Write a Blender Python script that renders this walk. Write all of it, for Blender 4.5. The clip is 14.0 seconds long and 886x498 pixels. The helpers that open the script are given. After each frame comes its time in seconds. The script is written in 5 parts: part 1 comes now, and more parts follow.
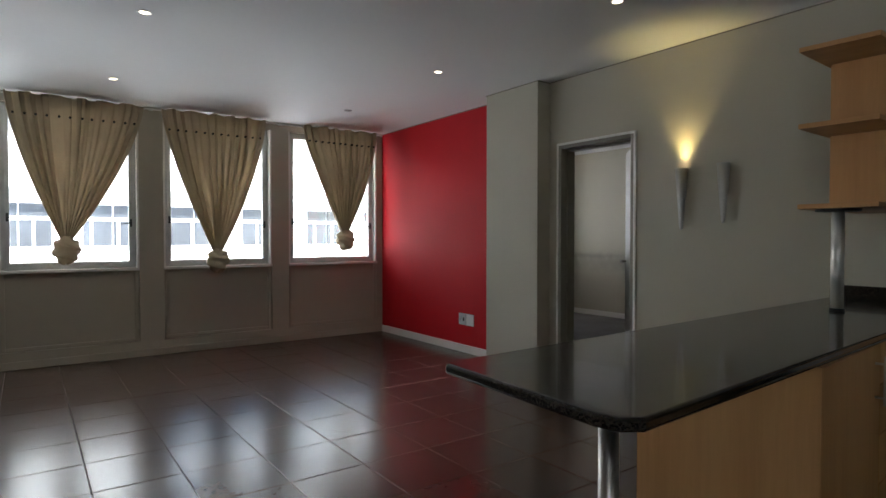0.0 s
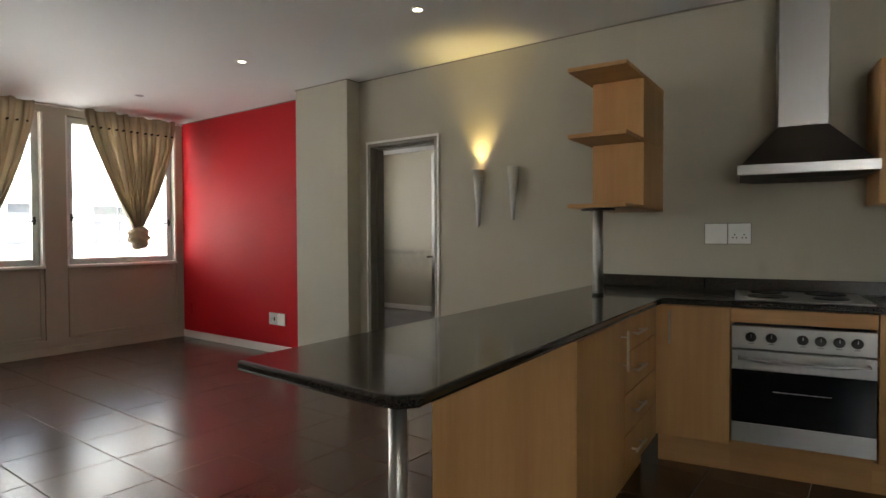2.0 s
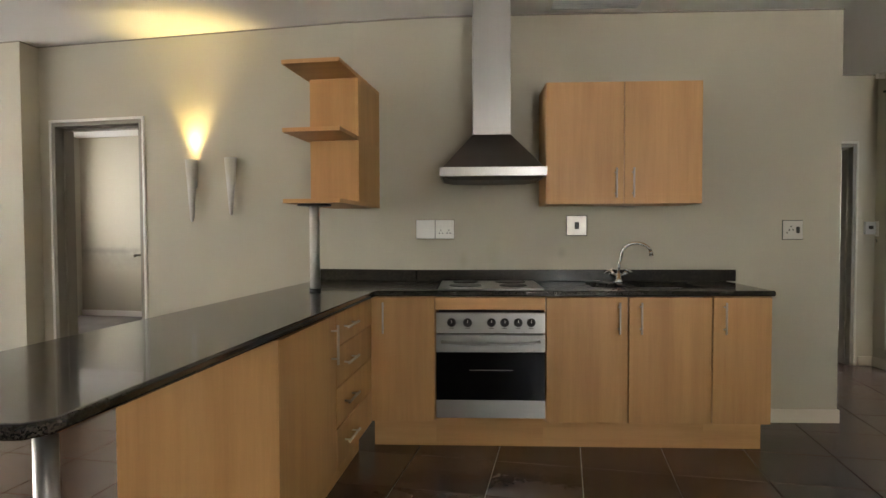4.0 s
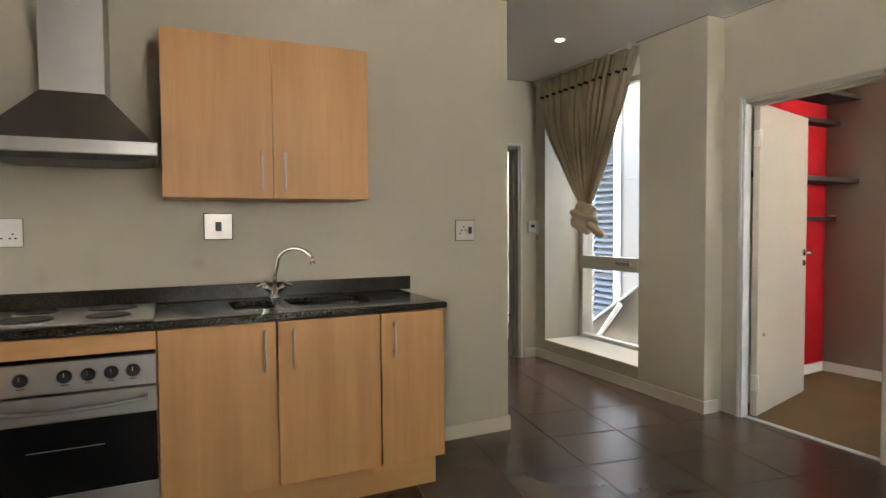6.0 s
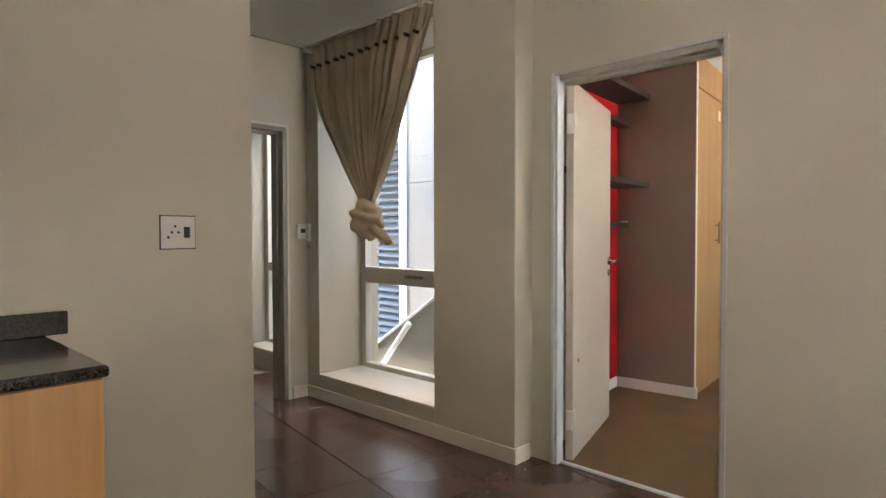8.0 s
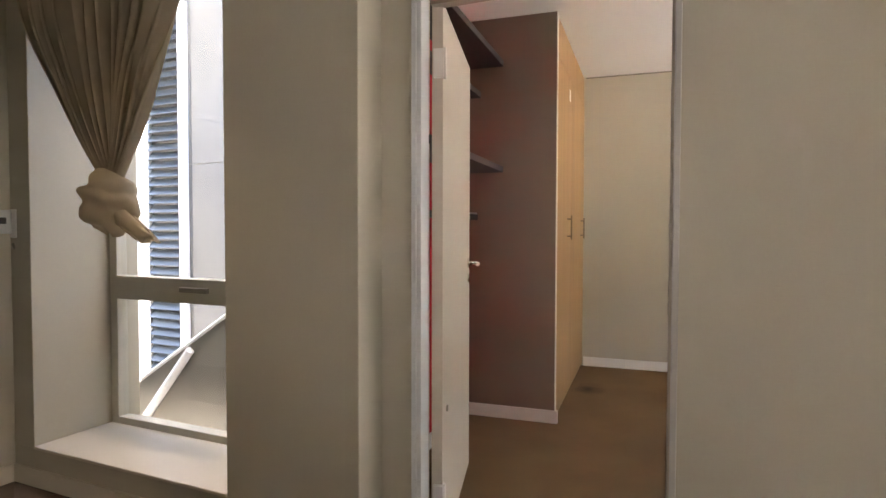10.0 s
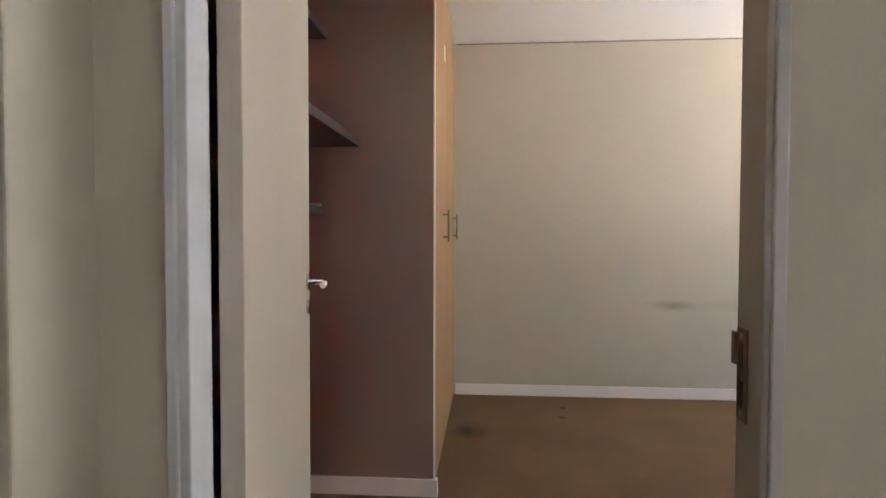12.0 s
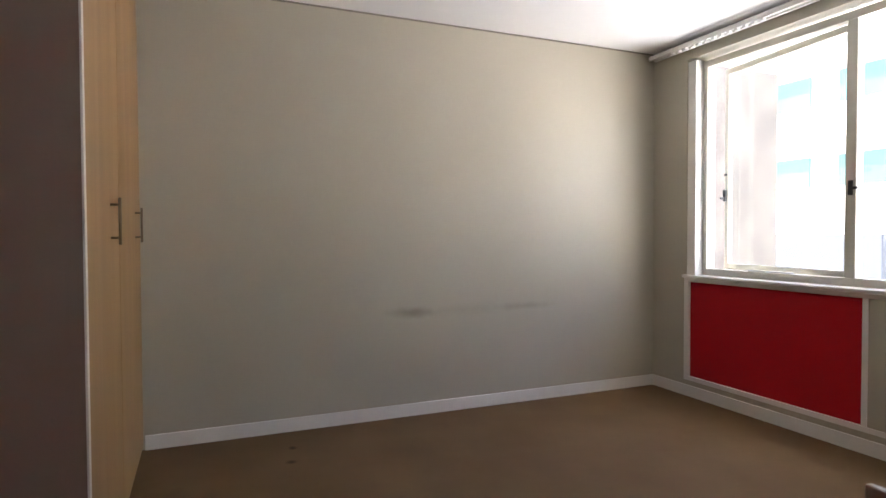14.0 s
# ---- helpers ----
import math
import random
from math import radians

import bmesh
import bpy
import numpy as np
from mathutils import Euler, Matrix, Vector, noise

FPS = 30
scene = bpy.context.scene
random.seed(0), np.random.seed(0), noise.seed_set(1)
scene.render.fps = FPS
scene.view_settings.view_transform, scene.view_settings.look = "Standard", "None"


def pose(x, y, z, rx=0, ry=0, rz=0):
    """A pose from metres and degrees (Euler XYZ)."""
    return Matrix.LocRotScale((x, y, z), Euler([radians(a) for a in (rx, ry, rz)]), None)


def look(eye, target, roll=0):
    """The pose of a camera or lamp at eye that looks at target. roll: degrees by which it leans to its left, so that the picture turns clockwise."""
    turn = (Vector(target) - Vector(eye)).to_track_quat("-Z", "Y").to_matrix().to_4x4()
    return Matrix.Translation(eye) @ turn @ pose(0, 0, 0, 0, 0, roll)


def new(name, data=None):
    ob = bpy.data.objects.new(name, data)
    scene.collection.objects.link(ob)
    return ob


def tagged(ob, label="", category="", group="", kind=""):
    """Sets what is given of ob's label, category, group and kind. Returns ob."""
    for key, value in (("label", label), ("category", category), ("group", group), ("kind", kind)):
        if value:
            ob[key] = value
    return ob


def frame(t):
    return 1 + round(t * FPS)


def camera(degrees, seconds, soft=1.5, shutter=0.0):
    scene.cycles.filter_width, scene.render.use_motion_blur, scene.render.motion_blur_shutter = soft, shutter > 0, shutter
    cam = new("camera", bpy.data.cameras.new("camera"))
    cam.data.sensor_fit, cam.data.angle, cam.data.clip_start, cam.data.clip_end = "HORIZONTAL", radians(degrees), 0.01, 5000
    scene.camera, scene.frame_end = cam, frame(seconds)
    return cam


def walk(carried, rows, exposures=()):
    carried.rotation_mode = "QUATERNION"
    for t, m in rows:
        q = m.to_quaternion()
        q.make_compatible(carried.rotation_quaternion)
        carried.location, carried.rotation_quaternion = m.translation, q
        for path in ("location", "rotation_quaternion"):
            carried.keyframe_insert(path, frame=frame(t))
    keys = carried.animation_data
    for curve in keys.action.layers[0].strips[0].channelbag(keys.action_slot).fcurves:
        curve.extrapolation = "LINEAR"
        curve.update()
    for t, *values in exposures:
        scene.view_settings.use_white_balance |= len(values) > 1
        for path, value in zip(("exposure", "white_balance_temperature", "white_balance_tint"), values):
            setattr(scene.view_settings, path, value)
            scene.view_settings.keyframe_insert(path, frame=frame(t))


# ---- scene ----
cam = camera(74.5, 14.0)
PATH = [
    (0, (-2.553, -3.817, 1.241), (-3.964, -2.4, 1.201), 0.0),
    (0.5, (-2.534, -3.81, 1.235), (-3.842, -2.298, 1.195), -0.0),
    (1, (-2.505, -3.813, 1.234), (-3.675, -2.192, 1.191), -0.0),
    (1.5, (-2.486, -3.824, 1.232), (-3.53, -2.119, 1.186), -0.1),
    (2, (-2.462, -3.822, 1.231), (-3.376, -2.044, 1.183), -0.2),
    (2.5, (-2.445, -3.822, 1.228), (-3.227, -1.982, 1.179), -0.3),
    (3, (-2.427, -3.814, 1.225), (-3.025, -1.906, 1.175), -0.3),
    (3.5, (-2.387, -3.784, 1.226), (-2.761, -1.82, 1.17), -0.4),
    (4, (-2.336, -3.752, 1.225), (-2.418, -1.755, 1.162), -0.2),
    (4.2, (-2.279, -3.736, 1.23), (-2.282, -1.737, 1.164), -0.1),
    (6.3, (-1.799, -2.921, 1.25), (-0.844, -1.165, 1.177), -0.2),
    (6.5, (-1.747, -2.871, 1.242), (-0.74, -1.145, 1.176), -0.0),
    (7, (-1.511, -2.689, 1.23), (-0.367, -1.05, 1.169), -0.1),
    (7.5, (-1.296, -2.455, 1.227), (-0.024, -0.913, 1.165), -0.1),
    (7.7, (-1.241, -2.333, 1.221), (0.104, -0.853, 1.164), -0.1),
    (10, (-0.37, -1.396, 1.199), (1.453, -0.574, 1.135), 0.1),
    (10.5, (-0.14, -1.294, 1.194), (1.734, -0.601, 1.132), 0.3),
    (11, (0.147, -1.167, 1.197), (2.066, -0.607, 1.134), 0.1),
    (11.5, (0.375, -1.075, 1.187), (2.323, -0.627, 1.125), 0.1),
    (12, (0.643, -1.014, 1.191), (2.616, -0.69, 1.13), 0.1),
    (12.5, (0.866, -0.971, 1.185), (2.861, -0.832, 1.127), 0.2),
    (13, (1.039, -0.95, 1.178), (3.033, -1.098, 1.123), 0.1),
    (13.5, (1.196, -0.978, 1.189), (3.154, -1.378, 1.13), -0.2),
    (13.7, (1.264, -0.969, 1.217), (3.2, -1.464, 1.145), 0.2),
    (14, (1.345, -1.015, 1.168), (3.25, -1.62, 1.118), -0.2),
]
EXPOSURES = [(0.0, 2.85, 6300, 9), (1.0, 3.05, 6600, 9), (2.0, 3.4, 7100, 10), (3.0, 3.95, 7200, 10), (4.0, 4.4, 7300, 11), (6.5, 4.75, 7500, 15), (7.5, 4.7, 7500, 16), (10.0, 4.4, 7800, 21), (12.0, 4.25, 7000, 20), (13.0, 4.05, 6800, 19), (14.0, 3.65, 6600, 19)]
walk(cam, [(t, look(eye, target, roll)) for t, eye, target, roll in PATH], EXPOSURES)

# ---- exposure is keyed in walk() above; world and sun ----
world = bpy.data.worlds.new("sky")
scene.world = world
world.use_nodes = True
sky = world.node_tree.nodes.new("ShaderNodeTexSky")
sky.sky_type, sky.sun_disc = "NISHITA", False
SUN_EL, SUN_AZ = 50, 62          # degrees; azimuth clockwise from north (+y)
sky.sun_elevation, sky.sun_rotation = radians(SUN_EL), radians(SUN_AZ)
back = world.node_tree.nodes["Background"]
back.inputs["Strength"].default_value = 0.15
world.node_tree.links.new(sky.outputs["Color"], back.inputs["Color"])
sun = new("sun", bpy.data.lights.new("sun", "SUN"))
sun.data.energy, sun.data.angle, sun.data.color = 5.0, radians(0.5), (1, 0.95, 0.88)
_el, _az = radians(SUN_EL), radians(SUN_AZ)
sun.matrix_world = look((math.sin(_az) * math.cos(_el) * 30, math.cos(_az) * math.cos(_el) * 30, math.sin(_el) * 30), (0, 0, 0))



def sky_lamp(name, m, w, h, watts, color=(0.93, 0.97, 1.0)):
    """Added area lamp standing in for daylight at a window; shines along local -z."""
    L = bpy.data.lights.new(name, "AREA")
    L.shape, L.size, L.size_y, L.energy, L.color = "RECTANGLE", w, h, watts, color
    new(name, L).matrix_world = m


# south and study windows are unseen, added with lamps to brighten the rooms
sky_lamp("skylight_south", pose(-0.65, -6.28, 1.65, 90, 0, 0), 1.05, 1.45, 0.25, (1.0, 0.92, 0.76))
sky_lamp("skylight_study", pose(-2.66, 0, 0, 0, 0, -9.5) @ pose(-6.05, 2.8, 1.69, 90, 0, -90), 0.4, 1.4, 0.7)
sky_lamp("skylight_west", pose(-2.66, 0, 0, 0, 0, -9.5) @ pose(-6.05, -4.77, 1.72, 90, 0, -90), 1.1, 1.5, 2.8)
sky_lamp("skylight_back_room", look((2.02, 2.45, 2.74), (1.1, 2.45, 0.3)), 0.9, 0.3, 2.2, (1.0, 0.95, 0.86))
sky_lamp("skylight_hall", look((2.02, 0.86, 2.86), (1.1, 0.86, 0.3)), 1.1, 0.3, 1.5, (1.0, 0.95, 0.86))
for y, watts in ((-3.37, 5.0), (-1.975, 4.0), (-0.59, 2.0)):          # added lamps below the sills for bounced light, up through the window openings
    sky_lamp("bounce_lamp", pose(-2.66, 0, 0, 0, 0, -9.5) @ look((-6.85, y, 0.72), (-5.6, y, 1.7)), 1.1, 0.2, watts)
sky_lamp("bounce_lamp", pose(4.361, -1.637, 0, 0, 0, 5.0) @ pose(-4.209, 1.766, 0) @ look((3.375, -4.75, 0.62), (3.375, -3.7, 1.6)), 2.0, 0.2, 3.0)

# ---- materials ----


def mat(name, color, rough=0.5, metal=0.0, vary=0.08, scale=3.0, bump=0.0, bump_scale=60.0, coat=0.0, rvar=0.06, spec=0.5, stretch=(1, 1, 1), coords="Object", island=0.0):
    """Principled surface with large blotches, fine grain and relief."""
    m = bpy.data.materials.new(name)
    m.use_nodes = True
    nt = m.node_tree
    bs = nt.nodes["Principled BSDF"]
    tc = nt.nodes.new("ShaderNodeTexCoord")
    mp = nt.nodes.new("ShaderNodeMapping")
    mp.inputs["Scale"].default_value = stretch
    nt.links.new(tc.outputs[coords], mp.inputs["Vector"])
    n1 = nt.nodes.new("ShaderNodeTexNoise")
    n1.inputs["Scale"].default_value, n1.inputs["Detail"].default_value = scale, 5
    n2 = nt.nodes.new("ShaderNodeTexNoise")
    n2.inputs["Scale"].default_value, n2.inputs["Detail"].default_value = bump_scale, 4
    for n in (n1, n2):
        nt.links.new(mp.outputs["Vector"], n.inputs["Vector"])
    add = nt.nodes.new("ShaderNodeMath")
    add.operation = "MULTIPLY_ADD"
    add.inputs[1].default_value = 0.35
    nt.links.new(n2.outputs["Fac"], add.inputs[0])
    nt.links.new(n1.outputs["Fac"], add.inputs[2])
    ramp = nt.nodes.new("ShaderNodeMapRange")
    ramp.inputs["From Min"].default_value, ramp.inputs["From Max"].default_value = 0.45, 0.95
    ramp.inputs["To Min"].default_value, ramp.inputs["To Max"].default_value = 1 - vary, 1 + vary
    nt.links.new(add.outputs[0], ramp.inputs["Value"])
    val = ramp.outputs["Result"]
    if island:
        oi = nt.nodes.new("ShaderNodeObjectInfo")
        mr = nt.nodes.new("ShaderNodeMapRange")
        mr.inputs["To Min"].default_value, mr.inputs["To Max"].default_value = 1 - island, 1 + island
        nt.links.new(oi.outputs["Random"], mr.inputs["Value"])
        mu = nt.nodes.new("ShaderNodeMath")
        mu.operation = "MULTIPLY"
        nt.links.new(val, mu.inputs[0])
        nt.links.new(mr.outputs["Result"], mu.inputs[1])
        val = mu.outputs[0]
    mix = nt.nodes.new("ShaderNodeVectorMath")
    mix.operation = "SCALE"
    mix.inputs[0].default_value = color
    nt.links.new(val, mix.inputs["Scale"])
    nt.links.new(mix.outputs["Vector"], bs.inputs["Base Color"])
    rr = nt.nodes.new("ShaderNodeMapRange")
    rr.inputs["To Min"].default_value, rr.inputs["To Max"].default_value = max(0.02, rough - rvar), min(1, rough + rvar)
    nt.links.new(n1.outputs["Fac"], rr.inputs["Value"])
    nt.links.new(rr.outputs["Result"], bs.inputs["Roughness"])
    bs.inputs["Metallic"].default_value = metal
    bs.inputs["Coat Weight"].default_value = coat
    bs.inputs["Specular IOR Level"].default_value = spec
    if bump:
        b = nt.nodes.new("ShaderNodeBump")
        b.inputs["Strength"].default_value, b.inputs["Distance"].default_value = bump, 0.004
        nt.links.new(n2.outputs["Fac"], b.inputs["Height"])
        nt.links.new(b.outputs["Normal"], bs.inputs["Normal"])
    return m


def wood(name, light, dark, rough=0.5, along="z"):
    """Veneer with long grain streaks along one axis."""
    m = bpy.data.materials.new(name)
    m.use_nodes = True
    nt = m.node_tree
    bs = nt.nodes["Principled BSDF"]
    tc = nt.nodes.new("ShaderNodeTexCoord")
    oi = nt.nodes.new("ShaderNodeObjectInfo")
    sh = nt.nodes.new("ShaderNodeVectorMath")
    sh.operation = "MULTIPLY_ADD"
    sh.inputs[1].default_value = (7.3, 5.1, 3.7)
    nt.links.new(oi.outputs["Random"], sh.inputs[0])
    nt.links.new(tc.outputs["Object"], sh.inputs[2])
    outs = []
    for k, s in ((0, 7.0), (1, 42.0), (2, 190.0)):
        mp = nt.nodes.new("ShaderNodeMapping")
        sc = [s, s, s]
        sc["xyz".index(along)] = s * (0.1 if k == 0 else 0.04)
        mp.inputs["Scale"].default_value = sc
        nt.links.new(sh.outputs["Vector"], mp.inputs["Vector"])
        n = nt.nodes.new("ShaderNodeTexNoise")
        n.inputs["Scale"].default_value, n.inputs["Detail"].default_value, n.inputs["Distortion"].default_value = 1, 4, 0.4 if k == 0 else 0.1
        nt.links.new(mp.outputs["Vector"], n.inputs["Vector"])
        outs.append(n.outputs["Fac"])
    a = nt.nodes.new("ShaderNodeMath"); a.operation = "MULTIPLY_ADD"; a.inputs[1].default_value = 0.42
    nt.links.new(outs[1], a.inputs[0]); nt.links.new(outs[0], a.inputs[2])
    b = nt.nodes.new("ShaderNodeMath"); b.operation = "MULTIPLY_ADD"; b.inputs[1].default_value = 0.22
    nt.links.new(outs[2], b.inputs[0]); nt.links.new(a.outputs[0], b.inputs[2])
    ramp = nt.nodes.new("ShaderNodeValToRGB")
    ramp.color_ramp.elements[0].position, ramp.color_ramp.elements[1].position = 0.62, 0.98
    ramp.color_ramp.elements[0].color, ramp.color_ramp.elements[1].color = (*dark, 1), (*light, 1)
    nt.links.new(b.outputs[0], ramp.inputs["Fac"])
    nt.links.new(ramp.outputs["Color"], bs.inputs["Base Color"])
    bs.inputs["Roughness"].default_value = rough
    bp = nt.nodes.new("ShaderNodeBump"); bp.inputs["Strength"].default_value, bp.inputs["Distance"].default_value = 0.08, 0.002
    nt.links.new(outs[2], bp.inputs["Height"]); nt.links.new(bp.outputs["Normal"], bs.inputs["Normal"])
    return m


def glow(name, color, strength):
    m = bpy.data.materials.new(name)
    m.use_nodes = True
    bs = m.node_tree.nodes["Principled BSDF"]
    bs.inputs["Emission Color"].default_value, bs.inputs["Emission Strength"].default_value = (*color, 1), strength
    return m


def clear_glass(name, tint=(1, 1, 1)):
    m = bpy.data.materials.new(name)
    m.use_nodes = True
    nt = m.node_tree
    nt.nodes.remove(nt.nodes["Principled BSDF"])
    tr = nt.nodes.new("ShaderNodeBsdfTransparent"); tr.inputs["Color"].default_value = (*tint, 1)
    gl = nt.nodes.new("ShaderNodeBsdfGlossy"); gl.inputs["Roughness"].default_value = 0.02
    mx = nt.nodes.new("ShaderNodeMixShader")
    mx.inputs[0].default_value = 0.04
    nt.links.new(tr.outputs[0], mx.inputs[1]); nt.links.new(gl.outputs[0], mx.inputs[2])
    nt.links.new(mx.outputs[0], nt.nodes["Material Output"].inputs["Surface"])
    return m


def granite(name, rough=0.17):
    m = mat(name, (0.030, 0.026, 0.022), rough, 0, 0.3, 14, 0, 220, 0.3, 0.03)
    nt = m.node_tree
    bs = nt.nodes["Principled BSDF"]
    v = nt.nodes.new("ShaderNodeTexVoronoi"); v.inputs["Scale"].default_value = 260
    tc = nt.nodes.new("ShaderNodeTexCoord")
    nt.links.new(tc.outputs["Object"], v.inputs["Vector"])
    r = nt.nodes.new("ShaderNodeValToRGB")
    r.color_ramp.elements[0].position, r.color_ramp.elements[1].position = 0.05, 0.35
    r.color_ramp.elements[0].color, r.color_ramp.elements[1].color = (0.020, 0.017, 0.014, 1), (0.038, 0.031, 0.025, 1)
    sep = nt.nodes.new("ShaderNodeSeparateColor")
    nt.links.new(v.outputs["Color"], sep.inputs[0])
    pw = nt.nodes.new("ShaderNodeMath"); pw.operation = "POWER"; pw.inputs[1].default_value = 3.0
    nt.links.new(sep.outputs[0], pw.inputs[0])
    nt.links.new(pw.outputs[0], r.inputs["Fac"])
    nt.links.new(r.outputs["Color"], bs.inputs["Base Color"])
    return m


def stained(m, spots):
    """Adds soft stains to a surface: (centre, radii, tint, weight) in object space."""
    nt = m.node_tree
    bs = nt.nodes["Principled BSDF"]
    src = bs.inputs["Base Color"].links[0].from_socket
    tc = nt.nodes.new("ShaderNodeTexCoord")
    nz = nt.nodes.new("ShaderNodeTexNoise"); nz.inputs["Scale"].default_value = 9
    nt.links.new(tc.outputs["Object"], nz.inputs["Vector"])
    for c, rad, tint, wgt in spots:
        sub = nt.nodes.new("ShaderNodeVectorMath"); sub.operation = "SUBTRACT"; sub.inputs[1].default_value = c
        nt.links.new(tc.outputs["Object"], sub.inputs[0])
        dv = nt.nodes.new("ShaderNodeVectorMath"); dv.operation = "DIVIDE"; dv.inputs[1].default_value = rad
        nt.links.new(sub.outputs[0], dv.inputs[0])
        ln = nt.nodes.new("ShaderNodeVectorMath"); ln.operation = "LENGTH"
        nt.links.new(dv.outputs[0], ln.inputs[0])
        ad = nt.nodes.new("ShaderNodeMath"); ad.operation = "MULTIPLY_ADD"; ad.inputs[1].default_value = 1.1
        nt.links.new(nz.outputs["Fac"], ad.inputs[0]); nt.links.new(ln.outputs["Value"], ad.inputs[2])
        mr = nt.nodes.new("ShaderNodeMapRange"); mr.interpolation_type = "SMOOTHSTEP"
        mr.inputs["From Min"].default_value, mr.inputs["From Max"].default_value = 0.45, 1.9
        mr.inputs["To Min"].default_value, mr.inputs["To Max"].default_value = wgt, 0
        nt.links.new(ad.outputs[0], mr.inputs["Value"])
        mx = nt.nodes.new("ShaderNodeMix"); mx.data_type = "RGBA"
        nt.links.new(mr.outputs["Result"], mx.inputs[0]); nt.links.new(src, mx.inputs[6])
        mx.inputs[7].default_value = (*tint, 1)
        src = mx.outputs[2]
    nt.links.new(src, bs.inputs["Base Color"])
    return m


WALL = (0.425, 0.39, 0.31)
M_WALL = mat("wall_paint", WALL, 0.62, 0, 0.035, 1.2, 0.06, 90)
M_WALL_BED = stained(mat("bedroom_wall_paint", WALL, 0.62, 0, 0.035, 1.2, 0.06, 90), [
    ((4.77, -2.13, 0.668), (0.3, 0.17, 0.035), (0.20, 0.17, 0.11), 0.6), ((4.77, -2.50, 0.668), (0.3, 0.42, 0.045), (0.25, 0.22, 0.16), 0.22), ((4.77, -2.97, 0.672), (0.3, 0.22, 0.028), (0.24, 0.21, 0.15), 0.45)])
M_WALL_K = stained(mat("kitchen_wall_paint", WALL, 0.62, 0, 0.035, 1.2, 0.06, 90), [
    ((-2.36, 0, 1.03), (0.035, 0.4, 0.06), (0.33, 0.29, 0.19), 0.5), ((-2.16, 0, 1.07), (0.05, 0.4, 0.10), (0.36, 0.32, 0.20), 0.4), ((-2.2, 0, 1.2), (0.35, 0.4, 0.25), (0.40, 0.37, 0.27), 0.35),
    ((-1.73, 0, 1.08), (0.03, 0.4, 0.035), (0.30, 0.28, 0.22), 0.5), ((-0.55, 0, 0.55), (0.3, 0.4, 0.12), (0.40, 0.37, 0.30), 0.3)])
M_WALL_D = stained(mat("hall_wall_paint", WALL, 0.62, 0, 0.035, 1.2, 0.06, 90), [
    ((1.455, -1.61, 1.46), (0.3, 0.03, 0.05), (0.50, 0.46, 0.39), 0.3), ((1.455, -1.64, 1.39), (0.3, 0.018, 0.06), (0.50, 0.46, 0.39), 0.25)])
# concrete darkened to hold the shade on the near light-well panels
M_PANEL_DIM = mat("dimmed_concrete_panel", (0.095, 0.092, 0.086), 0.8, 0, 0.12, 1.5, 0.15, 30)
M_SIDE = mat("stained_beige_concrete", (0.14, 0.12, 0.095), 0.85, 0, 0.35, 2.5, 0.15, 40)
M_PARAPET = mat("weathered_grey_render", (0.20, 0.185, 0.155), 0.85, 0, 0.14, 2.0, 0.15, 40)
M_WALL_STUDY = stained(mat("study_wall_paint", WALL, 0.62, 0, 0.035, 1.2, 0.06, 90), [
    ((-4.9, 3.62, 0.86), (1.6, 0.4, 0.16), (0.26, 0.25, 0.2), 0.6), ((-5.4, 3.62, 0.95), (0.7, 0.4, 0.05), (0.2, 0.2, 0.17), 0.6)])
M_CEIL = mat("ceiling_paint", (0.72, 0.71, 0.69), 0.7, 0, 0.025, 0.8, 0.03, 40)
M_RED = mat("red_paint", (0.46, 0.010, 0.016), 0.6, 0, 0.06, 1.3, 0.06, 90, spec=0.15)
M_TRIM = mat("white_trim_paint", (0.74, 0.72, 0.68), 0.4, 0, 0.05, 4, 0.03, 60)
M_TILE = mat("brown_floor_tile", (0.080, 0.049, 0.037), 0.24, 0, 0.12, 3, 0.015, 45, 0, 0.03, spec=0.7, island=0.12)
M_GROUT = mat("dark_grout", (0.25, 0.22, 0.19), 0.8, 0, 0.5, 1.5, 0.1, 60)
M_GRANITE = granite("dark_granite")
M_GRANITE_DULL = granite("dark_granite_upstand", 0.24)
M_GRANITE_DULL.node_tree.nodes["Principled BSDF"].inputs["Specular IOR Level"].default_value = 0.2
M_GRANITE_DULL.node_tree.nodes["Principled BSDF"].inputs["Coat Weight"].default_value = 0.0
M_WOOD = wood("beech_veneer", (0.55, 0.295, 0.115), (0.44, 0.222, 0.08))
M_WOOD_H = wood("beech_veneer_level", (0.56, 0.30, 0.12), (0.46, 0.235, 0.085), along="x")
M_STEEL = mat("brushed_steel", (0.42, 0.41, 0.40), 0.33, 1, 0.06, 3, 0.03, 160, stretch=(0.06, 1, 1), rvar=0.08)
M_STEEL_V = mat("brushed_steel_tube", (0.66, 0.64, 0.60), 0.42, 0.6, 0.06, 3, 0.03, 160, stretch=(1, 1, 0.06))
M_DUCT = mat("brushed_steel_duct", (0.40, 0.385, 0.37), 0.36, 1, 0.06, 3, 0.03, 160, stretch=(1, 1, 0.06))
# hood steel with the dark room's reflection put into its colour
M_HOOD = mat("steel_dark_reflection", (0.17, 0.152, 0.135), 0.32, 1, 0.06, 3, 0.03, 160, stretch=(0.06, 1, 1), rvar=0.08)
M_HANDLE = mat("satin_nickel_handle", (0.55, 0.47, 0.39), 0.5, 0.25, 0.05, 6)
M_BRONZE = mat("dull_bronze_plate", (0.20, 0.16, 0.12), 0.4, 0.7, 0.1, 9)
M_CHROME = mat("chrome", (0.75, 0.74, 0.72), 0.1, 1, 0.04, 9)
